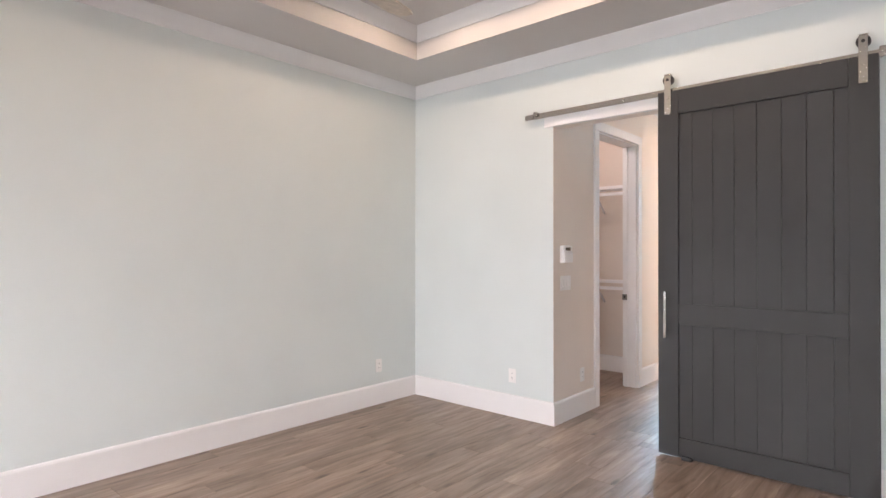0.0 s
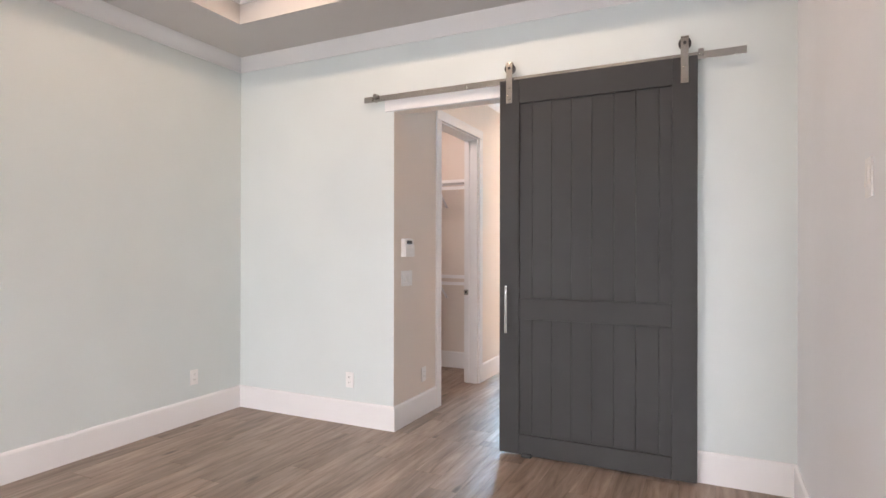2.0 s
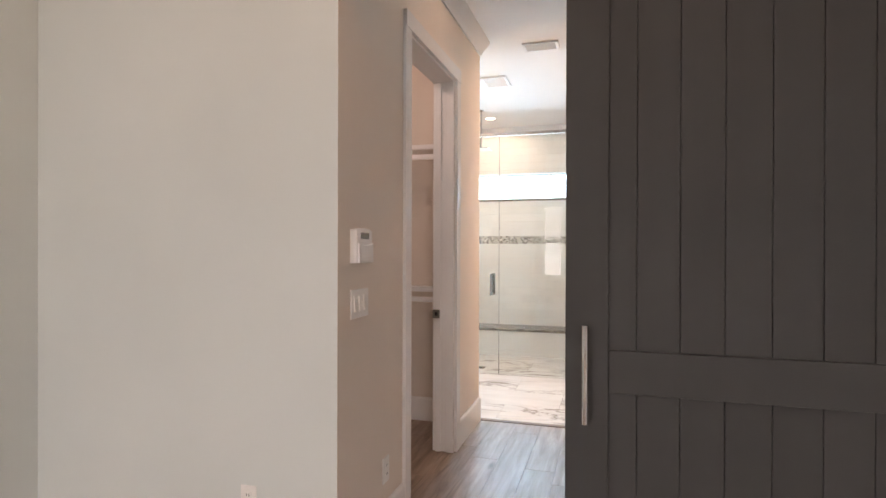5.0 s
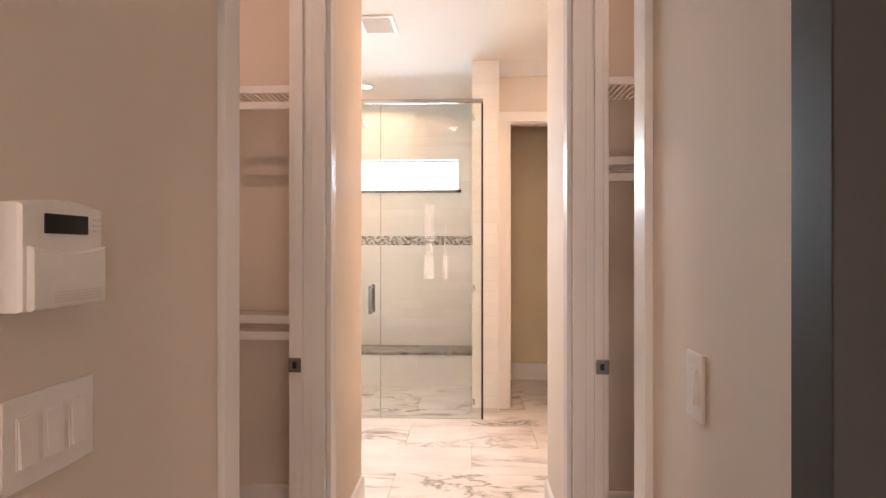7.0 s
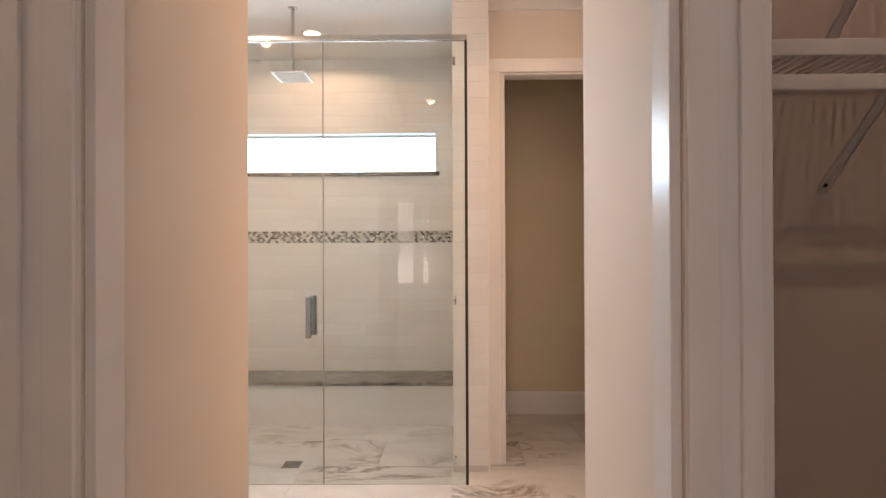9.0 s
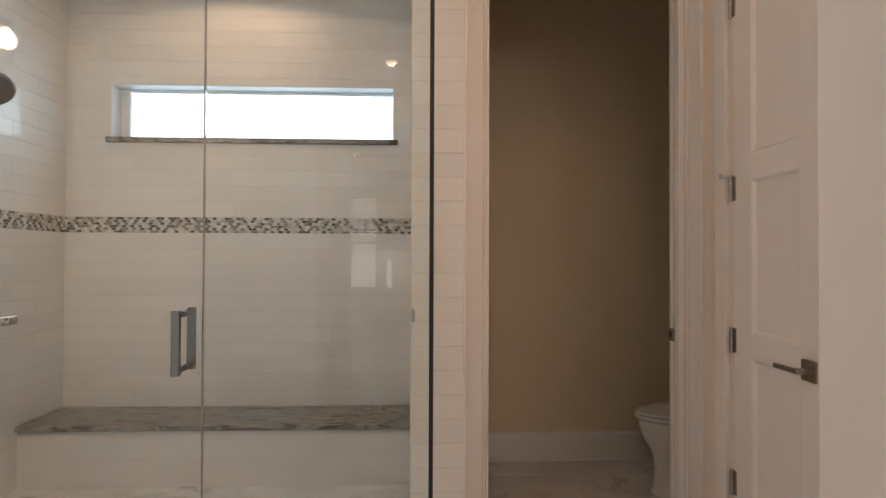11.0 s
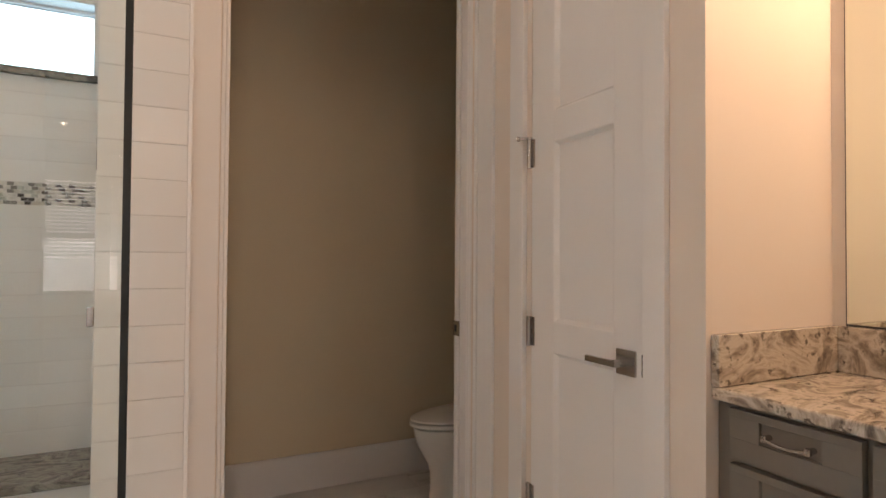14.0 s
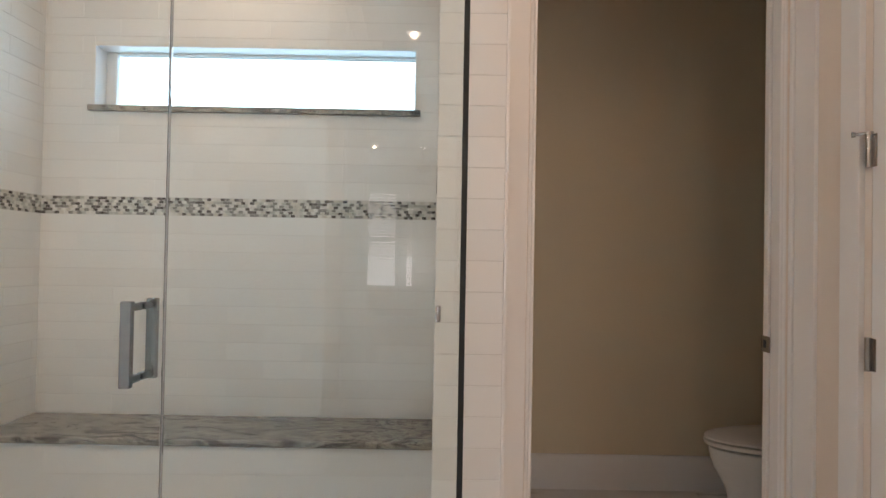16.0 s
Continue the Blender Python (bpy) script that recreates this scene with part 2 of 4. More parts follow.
GLASSEDGE = simple("dark_green_glass_edge", (0.004, 0.007, 0.008), 0.6, amount=0.2, relief=0)


def glow(name, color, strength):
    m = bpy.data.materials.new(name)
    m.use_nodes = True
    n, l = m.node_tree.nodes, m.node_tree.links
    e = n.new("ShaderNodeEmission")
    e.inputs[0].default_value, e.inputs[1].default_value = (*color, 1), strength
    l.new(e.outputs[0], n["Material Output"].inputs[0])
    return m


CANGLOW = glow("downlight_lens_glow", (1.0, 0.86, 0.68), 20)
SHADEGLOW = glow("closet_shade_glow", (1.0, 0.86, 0.72), 4)
BULBGLOW = glow("frosted_bulb_glow", (1.0, 0.84, 0.64), 220)
DAYGLOW = glow("overcast_sky_backdrop", (0.86, 0.95, 1.0), 32)
SKYGLOW = glow("hazy_sky_backdrop", (0.52, 0.80, 1.0), 15)
MOSAIC = [simple("mosaic_" + k, c, 0.15, amount=0.25, relief=0) for k, c in
          (("pale", (0.62, 0.60, 0.56)), ("cream", (0.52, 0.49, 0.43)), ("grey", (0.20, 0.195, 0.18)), ("brown", (0.06, 0.052, 0.046)), ("sage", (0.40, 0.41, 0.37)))]
GRASS = simple("lawn", (0.07, 0.10, 0.04), 0.8, amount=0.4, grain=3)

# ---- mesh helpers ----


def mesh_of(name, bm, mats, smooth=False):
    me = bpy.data.meshes.new(name)
    bm.normal_update()
    bm.to_mesh(me)
    bm.free()
    for m in mats if isinstance(mats, (list, tuple)) else [mats]:
        me.materials.append(m)
    if smooth:
        me.polygons.foreach_set("use_smooth", [True] * len(me.polygons))
        me.set_sharp_from_angle(angle=radians(38))
    return me


def add_box(bm, x0, x1, y0, y1, z0, z1, mi=0):
    vs = [bm.verts.new(p) for p in ((x0, y0, z0), (x1, y0, z0), (x1, y1, z0), (x0, y1, z0), (x0, y0, z1), (x1, y0, z1), (x1, y1, z1), (x0, y1, z1))]
    fs = [bm.faces.new([vs[i] for i in f]) for f in ((3, 2, 1, 0), (4, 5, 6, 7), (0, 1, 5, 4), (1, 2, 6, 5), (2, 3, 7, 6), (3, 0, 4, 7))]
    for f in fs:
        f.material_index = mi
    return vs, fs


def add_bevel_box(bm, x0, x1, y0, y1, z0, z1, r=0.003, seg=2, mi=0):
    t = bmesh.new()
    add_box(t, x0, x1, y0, y1, z0, z1, mi)
    bmesh.ops.bevel(t, geom=list(t.edges), offset=r, segments=seg, affect="EDGES", profile=0.5)
    for f in t.faces:
        f.material_index = mi
    merge(bm, t)


def merge(bm, t):
    me = bpy.data.meshes.new("tmp")
    t.to_mesh(me)
    t.free()
    bm.from_mesh(me)
    bpy.data.meshes.remove(me)


def add_tube(bm, a, b, r, seg=10, r2=None, mi=0, caps=True):
    a, b = Vector(a), Vector(b)
    q = (b - a).to_track_quat("Z", "Y").to_matrix()
    rings = []
    for p, rr in ((a, r), (b, r if r2 is None else r2)):
        rings.append([bm.verts.new(p + q @ Vector((rr * math.cos(2 * math.pi * k / seg), rr * math.sin(2 * math.pi * k / seg), 0))) for k in range(seg)])
    for k in range(seg):
        f = bm.faces.new((rings[0][k], rings[0][(k + 1) % seg], rings[1][(k + 1) % seg], rings[1][k]))
        f.material_index = mi
    if caps:
        bm.faces.new(rings[0][::-1]).material_index = mi
        bm.faces.new(rings[1]).material_index = mi


def add_path_tube(bm, pts, r, seg=10):
    pts = [Vector(p) for p in pts]
    rings = []
    for i, p in enumerate(pts):
        d = (pts[min(i + 1, len(pts) - 1)] - pts[max(i - 1, 0)]).normalized()
        q = d.to_track_quat("Z", "Y").to_matrix()
        rings.append([bm.verts.new(p + q @ Vector((r * math.cos(2 * math.pi * k / seg), r * math.sin(2 * math.pi * k / seg), 0))) for k in range(seg)])
    for u, v in zip(rings, rings[1:]):
        for k in range(seg):
            bm.faces.new((u[k], u[(k + 1) % seg], v[(k + 1) % seg], v[k]))
    bm.faces.new(rings[0][::-1])
    bm.faces.new(rings[-1])


def add_loft(bm, rings, cap0=True, cap1=True, mi=0):
    vs = [[bm.verts.new(p) for p in r] for r in rings]
    n = len(vs[0])
    for u, v in zip(vs, vs[1:]):
        for k in range(n):
            bm.faces.new((u[k], u[(k + 1) % n], v[(k + 1) % n], v[k])).material_index = mi
    if cap0:
        bm.faces.new(vs[0][::-1]).material_index = mi
    if cap1:
        bm.faces.new(vs[-1]).material_index = mi


def weighted(ob, on):
    """Flat faces stay flat beside rounded edges."""
    if on:
        ob.modifiers.new("weighted_normals", "WEIGHTED_NORMAL").keep_sharp = True
    return ob


def structure(name, bm, mats, label, category, smooth=False):
    ob = weighted(new(name, mesh_of(name, bm, mats, smooth)), smooth)
    return tagged(ob, label, category, kind="structure")


def wall_boxes(bm, axis, c0, c1, a0, a1, z0, z1, holes=()):
    """A wall between c0 and c1 across, a0 to a1 along, with holes (a0, a1, z0, z1)."""
    cuts = sorted({a0, a1, *[h[0] for h in holes], *[h[1] for h in holes]})
    for p, q in zip(cuts, cuts[1:]):
        mid = (p + q) / 2
        zs = [z0]
        for h in sorted((h for h in holes if h[0] < mid < h[1]), key=lambda h: h[2]):
            zs += [h[2], h[3]]
        zs.append(z1)
        for lo, hi in zip(zs[::2], zs[1::2]):
            if hi - lo > 1e-4:
                if axis == "x":
                    add_box(bm, p, q, c0, c1, lo, hi)
                else:
                    add_box(bm, c0, c1, p, q, lo, hi)


def wall(name, axis, c0, c1, a0, a1, z0, z1, mat, label, holes=()):
    bm = bmesh.new()
    wall_boxes(bm, axis, c0, c1, a0, a1, z0, z1, holes)
    return structure(name, bm, mat, label, "wall")


def add_profile(bm, prof, p0, p1, inward):
    """Extrude a profile of (out, up) points from p0 to p1; out runs along inward."""
    p0, p1, w = Vector(p0), Vector(p1), Vector(inward)
    a = [bm.verts.new(p0 + w * o + Vector((0, 0, u))) for o, u in prof]
    c = [bm.verts.new(p1 + w * o + Vector((0, 0, u))) for o, u in prof]
    n = len(prof)
    for k in range(n):
        bm.faces.new((a[k], a[(k + 1) % n], c[(k + 1) % n], c[k]))
    bm.faces.new(a[::-1])
    bm.faces.new(c)
    bmesh.ops.recalc_face_normals(bm, faces=bm.faces)


BASE = [(0, 0), (0.016, 0), (0.016, 0.165), (0.012, 0.176), (0.006, 0.182), (0, 0.182)]
CROWN = [(0, -0.10), (0.012, -0.10), (0.016, -0.085), (0.035, -0.06), (0.06, -0.035), (0.078, -0.014), (0.082, 0), (0, 0)]


def baseboard(runs, label="white painted baseboard with an eased top edge"):
    bm = bmesh.new()
    for p0, p1, w in runs:
        add_profile(bm, BASE, (*p0, 0), (*p1, 0), w)
    return structure("baseboard", bm, TRIM, label, "baseboard")


def crown(runs, z, label="white painted crown moulding under the ceiling"):
    bm = bmesh.new()
    for p0, p1, w in runs:
        add_profile(bm, CROWN, (*p0, z), (*p1, z), w)
    return structure("trim", bm, TRIMFLAT, label, "moulding", True)


def thing(name, at, label, category, group="", turn=0):
    ob = new(name)
    ob.empty_display_size = 0.05
    ob.matrix_basis = pose(*at, 0, 0, turn)
    return tagged(ob, label, category, group)


def part(root, name, bm, mats, smooth=False, label=""):
    ob = weighted(new(name, mesh_of(name, bm, mats, smooth)), smooth)
    ob.parent = root
    return tagged(ob, label)


def box_part(root, name, x0, x1, y0, y1, z0, z1, mat, r=0.003, label=""):
    bm = bmesh.new()
    add_bevel_box(bm, x0, x1, y0, y1, z0, z1, r)
    return part(root, name, bm, mat, True, label)


# ---- plan ----
LX, RX = -3.668, 0.393        # bedroom side walls
DY, BY = 3.832, -1.9          # bedroom door wall and window wall
SOF, TRAY, TOPZ = 2.95, 0.60, 3.19   # soffit height, tray inset, tray ceiling
HL, HR = -2.145, -1.18        # hall side walls
HE = 6.195                    # hall end
CB = 6.07                     # closet far walls
CZ = 2.95                     # hall and bath ceiling
HEAD = 2.455                  # inner door heads
BARNHEAD = 2.363
WCY = 8.119                   # water closet front wall
TCY, TCX = 7.982, -1.34       # tiled wall end
SB, SL, SR = 9.264, -3.71, -1.56     # shower back, left and right walls
GY = 7.787                    # shower glass
LNX = -0.357                  # linen closet wall
VY, VX = 7.135, 0.105         # vanity end wall and mirror wall
BL = -3.66                    # bath far wall with the light bar
RW = 1.7                      # bedroom entry side

CLO, CLC = 4.605, 5.475        # left closet opening
CRO, CRC = 4.615, 5.507        # right closet opening

# ---- bedroom shell ----
bm = bmesh.new()
wall_boxes(bm, "y", LX - 0.12, LX, BY - 0.12, DY + 0.12, 0, 3.3)
structure("wall_west", bm, AQUA, "pale aqua painted bedroom wall", "wall")
north = wall("wall_north", "x", DY, DY + 0.11, LX, RX, 0, 3.3, AQUA, "pale aqua painted wall with a barn door opening", [(HL, HR, 0, BARNHEAD)])
# the lining of the opening is painted like the hall
north.data.materials.append(WARMWALL)
for poly in north.data.polygons:
    if HL - 0.01 < poly.center.x < HR + 0.01 and (abs(poly.normal.x) > 0.9 or poly.normal.z < -0.9):
        poly.material_index = 1
wall("wall_east", "y", RX, RX + 0.12, 1.5, DY + 0.11, 0, 3.3, PALE, "pale neutral painted bedroom return wall")
wall("wall_entry", "x", 1.5, 1.62, RX + 0.12, RW, 0, 3.3, WARMWALL, "plain warm white entry wall")
wall("wall_entry_side", "y", RW, RW + 0.12, BY - 0.12, 1.62, 0, 3.3, WARMWALL, "plain warm white side wall")
# the third window is unseen, added to carry about half the daylight
WINS = ((-3.1, -2.14), (-2.0, -1.80), (0.27, 1.23))
wall("wall_south", "x", BY - 0.14, BY, LX, RW, 0, 3.3, AQUA, "pale aqua painted wall with tall windows", [(a, b, 0.55, 2.55) for a, b in WINS])

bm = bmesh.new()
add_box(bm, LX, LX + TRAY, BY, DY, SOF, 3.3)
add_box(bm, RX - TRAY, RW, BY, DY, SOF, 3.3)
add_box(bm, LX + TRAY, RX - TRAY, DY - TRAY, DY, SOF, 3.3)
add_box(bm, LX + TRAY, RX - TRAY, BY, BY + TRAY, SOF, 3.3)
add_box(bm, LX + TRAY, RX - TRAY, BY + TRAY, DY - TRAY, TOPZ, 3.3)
structure("ceiling", bm, CEIL, "white tray ceiling, greyed in colour for its shade, with a flat soffit round it", "ceiling")
tx0, tx1, ty0, ty1 = LX + TRAY, RX - TRAY, BY + TRAY, DY - TRAY
crown([((LX, DY), (RX, DY), (0, -1, 0)), ((LX, DY), (LX, BY), (1, 0, 0)), ((RX, DY), (RX, 1.5), (-1, 0, 0)), ((LX, BY), (RW, BY), (0, 1, 0))], SOF)
crown([((tx0, ty1), (tx1, ty1), (0, -1, 0)), ((tx0, ty1), (tx0, ty0), (1, 0, 0)), ((tx1, ty1), (tx1, ty0), (-1, 0, 0)), ((tx0, ty0), (tx1, ty0), (0, 1, 0))], TOPZ,
      "white crown moulding inside the ceiling tray")
baseboard([((LX, DY), (LX, BY), (1, 0, 0)), ((LX, DY), (HL, DY), (0, -1, 0)), ((HR, DY), (RX, DY), (0, -1, 0)), ((RX, DY), (RX, 1.5), (-1, 0, 0)),
           ((HL, DY - 0.016), (HL, CLO - 0.085), (1, 0, 0)), ((HR, DY - 0.016), (HR, CRO - 0.085), (-1, 0, 0)),
           ((HL, CLC + 0.085), (HL, HE), (1, 0, 0)), ((HR, CRC + 0.085), (HR, HE), (-1, 0, 0)), ((LX, BY), (RW, BY), (0, 1, 0))])

# ---- hall and closets shell ----
wall("wall_hall_left", "y", HL - 0.145, HL, DY + 0.11, HE, 0, CZ + 0.2, WARMWALL, "warm white hall wall with a closet doorway", [(CLO, CLC, 0, HEAD)])
wall("wall_hall_right", "y", HR, HR + 0.14, DY + 0.11, HE, 0, CZ + 0.2, WARMWALL, "warm white hall wall with a closet doorway", [(CRO, CRC, 0, HEAD)])
wall("wall_closet_left_far", "x", CB, HE, BL - 0.12, HL - 0.145, 0, CZ + 0.2, WARMWALL, "warm white closet far wall")
wall("wall_closet_right_far", "x", CB, HE, HR + 0.14, VX + 0.35, 0, CZ + 0.2, WARMWALL, "warm white closet far wall")
wall("wall_closet_left_side", "y", BL - 0.12, BL, DY + 0.12, CB, 0, CZ + 0.2, WARMWALL, "warm white closet side wall")
wall("wall_closet_right_side", "y", RX, RX + 0.12, DY + 0.11, CB, 0, CZ + 0.2, WARMWALL, "warm white closet side wall")
baseboard([((BL, CB), (HL - 0.145, CB), (0, -1, 0)), ((HR + 0.14, CB), (RX, CB), (0, -1, 0)), ((BL, CB), (BL, 3.95), (1, 0, 0)), ((RX, CB), (RX, 3.95), (-1, 0, 0))])
crown([((HL, HE), (HL, DY + 0.11), (1, 0, 0)), ((HR, HE), (HR, DY + 0.11), (-1, 0, 0))], CZ)


def doorway_trim(name, axis, face, out, a0, a1, head, depth, label, width=0.085, width2=None, reveal=0.004):
    """Flat casing on one face and a grooved jamb lining; face: wall face, out: side it looks to, depth: wall thickness."""
    bm = bmesh.new()

    def put(p0, p1, q0, q1, z0, z1, r=0.003):
        lo, hi = min(p0, p1), max(p0, p1)
        if axis == "y":
            add_bevel_box(bm, lo, hi, q0, q1, z0, z1, r)
        else:
            add_bevel_box(bm, q0, q1, lo, hi, z0, z1, r)
    w2 = width2 or width
    f0, f1 = face, face + out * 0.019
    put(f0, f1, a0 - width, a0 - 0.004, 0, head + 0.0)
    put(f0, f1, a1 + reveal, a1 + w2, 0, head + 0.0)
    put(f0, f1 + out * 0.003, a0 - width, a1 + w2, head, head + width)
    back = face - out * depth
    # jamb lining with stop strips standing proud of it
    put(f0, back, a0, a0 + 0.012, 0, head - 0.012)
    put(f0, back, a1 - 0.012, a1, 0, head - 0.012)
    put(f0, back, a0, a1, head - 0.012, head)
    for k0, k1 in ((0.0, 0.045), (0.075, 0.105)):
        s0, s1 = face - out * (k0 * depth / 0.125), face - out * (k1 * depth / 0.125)
        put(s0, s1, a1 - 0.024, a1 - 0.012, 0, head - 0.012)
        put(s0, s1, a0 + 0.012, a0 + 0.024, 0, head - 0.012)
    return structure(name, bm, TRIM, label, "door frame", True)


doorway_trim("door_1", "y", HL, 1, CLO, CLC, HEAD, 0.145, "white cased pocket doorway to a closet", 0.085)
doorway_trim("door_2", "y", HR, -1, CRO, CRC, HEAD, 0.14, "white cased pocket doorway to a closet", 0.085)

# ---- bath shell ----
wall("wall_bath_west", "y", BL - 0.12, BL, HE, 7.70, 0, CZ + 0.2, WARMWALL, "warm white bathroom side wall")
wall("wall_mirror", "y", VX, VX + 0.12, HE, VY + 0.12, 0, CZ + 0.2, WARMWALL, "warm white wall behind the vanity mirror")
wall("wall_vanity_end", "x", VY, VY + 0.10, LNX + 0.1, VX, 0, CZ + 0.2, WARMWALL, "warm white wall at the end of the vanity")
LD0, LD1 = 7.30, 7.775
wall("wall_linen", "y", LNX, LNX + 0.1, VY, WCY, 0, CZ + 0.2, WARMWALL, "warm white wall with a narrow closet door", [(LD0, LD1, 0, HEAD)])
wall("wall_linen_back", "y", VX + 0.24, VX + 0.3, VY + 0.1, WCY, 0, CZ + 0.2, WARMWALL, "plain closet back wall")
WC0, WC1 = -1.253, -0.380
wall("wall_wc_front", "x", WCY, WCY + 0.11, TCX, 0.83, 0, CZ + 0.2, WARMWALL, "warm white wall with the toilet room doorway", [(WC0, WC1, 0, HEAD)])
wall("wall_wc_back", "x", 9.215, 9.335, TCX, 0.83, 0, CZ + 0.2, WCWALL, "toilet room back wall, its dim warm light put into the colour")
wall("wall_wc_right", "y", 0.70, 0.82, WCY + 0.11, 9.215, 0, CZ + 0.2, WCWALL, "toilet room side wall, its dim warm light put into the colour")
wall("wall_wc_left", "y", TCX, TCX + 0.06, WCY + 0.11, 9.215, 0, CZ + 0.2, WCWALL, "toilet room side wall, its dim warm light put into the colour")
baseboard([((TCX + 0.06, 9.215), (0.70, 9.215), (0, -1, 0)), ((0.70, 9.215), (0.70, WCY + 0.11), (-1, 0, 0)), ((TCX + 0.06, 9.215), (TCX + 0.06, WCY + 0.11), (1, 0, 0))],
         "white baseboard round the toilet room")
baseboard([((BL, HE), (HL, HE), (0, 1, 0)), ((HR, HE), (VX, HE), (0, 1, 0)), ((LNX, 7.995), (LNX, LD1 + 0.10), (-1, 0, 0)), ((LNX, LD0 - 0.07), (LNX, VY), (-1, 0, 0)), ((BL, HE), (BL, 7.7), (1, 0, 0))])
doorway_trim("door_3", "x", WCY, -1, WC0, WC1, HEAD, 0.11, "white cased doorway to the toilet room", 0.085, 0.021)
bm = bmesh.new()
add_box(bm, BL - 0.5, RX, DY + 0.11, 9.6, CZ, CZ + 0.12)
add_box(bm, RX, 0.85, CB, 9.6, CZ, CZ + 0.12)
structure("ceiling_bath", bm, CEILBATH, "white flat hall and bathroom ceiling", "ceiling")
crown([((TCX, WCY), (LNX, WCY), (0, -1, 0)), ((LNX, WCY), (LNX, VY), (-1, 0, 0)), ((LNX, VY), (VX, VY), (0, -1, 0)), ((VX, VY), (VX, HE), (-1, 0, 0)),
       ((HR, HE), (VX, HE), (0, 1, 0)), ((BL, HE), (HL, HE), (0, 1, 0)), ((BL, HE), (BL, 7.7), (1, 0, 0))], CZ)

# shower shell (tile is laid on it further down)
W0, W1, WZ0, WZ1 = -3.44, -1.695, 2.0, 2.33
shower_back = wall("wall_shower_back", "x", SB + 0.0015, SB + 0.17, SL - 0.12, TCX, 0, CZ + 0.2, GROUT, "white tiled shower wall with a high window", [(W0, W1, WZ0, WZ1)])
shower_left = wall("wall_shower_left", "y", SL - 0.12, SL - 0.0015, 7.70, SB + 0.005, 0, CZ + 0.2, GROUT, "white tiled shower side wall")
shower_right = wall("wall_shower_right", "y", SR + 0.0015, TCX, TCY - 0.0025, SB + 0.005, 0, CZ + 0.2, GROUT, "white tiled wall between shower and toilet room")
bm = bmesh.new()
add_box(bm, SL, BL, 7.58, 7.70, 0, CZ)
structure("wall_shower_return", bm, WARMWALL, "short warm white wall beside the shower", "wall")

# ---- floors (base slabs; planks and tiles are laid on them last) ----
bm = bmesh.new()
add_box(bm, BL - 0.5, RW + 0.12, BY - 0.14, HE + 0.02, -0.12, -0.012)
floor_wood = structure("floor", bm, CABDARK, "grey-brown wood-look plank floor", "floor")
bm = bmesh.new()
add_box(bm, SL - 0.12, 0.8, HE + 0.02, SB + 0.17, -0.12, -0.010)
floor_tile = structure("floor_bath", bm, GROUT, "white marble-look tile floor with grey veins", "floor")
bm = bmesh.new()
add_bevel_box(bm, HL, HR, HE - 0.002, HE + 0.045, -0.01, 0.007, 0.004)
structure("floor_threshold", bm, THRESH, "narrow brown threshold strip between wood and tile", "threshold", True)

# ---- bedroom windows ----


def bed_window(k, x0, x1, blind_z, rise):
    root = thing("window_" + str(k), (x0, BY, 0.55), "white double-hung bedroom window with a slatted blind", "window", "bedroom windows")
    tagged(root, kind="structure")
    w, h = x1 - x0, 2.0
    bm = bmesh.new()
    for a in ((0, 0.045, 0, h), (w - 0.045, w, 0, h), (0.045, w - 0.045, 0, 0.05), (0.045, w - 0.045, h - 0.05, h), (0.045, w - 0.045, h / 2 - 0.025, h / 2 + 0.025)):
        add_bevel_box(bm, a[0], a[1], -0.12, -0.06, a[2], a[3], 0.003)
    part(root, "frame", bm, VINYL, True)
    box_part(root, "sill", -0.03, w + 0.03, -0.05, 0.03, -0.025, 0.0, TRIM)
    bm = bmesh.new()
    add_box(bm, 0.045, w - 0.045, -0.094, -0.088, 0.05, h - 0.05)
    pane = part(root, "pane", bm, PANE)
    pane.visible_shadow = False
    bm = bmesh.new()
    z = h - 0.09
    while z > blind_z - 0.55:
        vs, _ = add_box(bm, 0.03, w - 0.03, -0.052, -0.049, z, z + rise)
        for v in vs[4:]:
            v.co.y += 0.02
        z -= 0.06
    add_bevel_box(bm, 0.02, w - 0.02, -0.06, -0.02, h - 0.03, h - 0.001, 0.003)
    add_bevel_box(bm, 0.03, w - 0.03, -0.053, -0.029, z, z + 0.018, 0.003)
    part(root, "blind", bm, BLINDM, label="half-lowered white slatted blind")


for k, ((a, b), bz, rise) in enumerate(zip(WINS, (1.16, 1.16, 1.75), (0.03, 0.055, 0.03)), 1):
    bed_window(k, a, b, bz, rise)

# ---- barn door ----
DX0, DX1, DF, DZ0, DZ1, GROW = -1.290, -0.123, 3.752, 0.0, 2.406, 1.0194


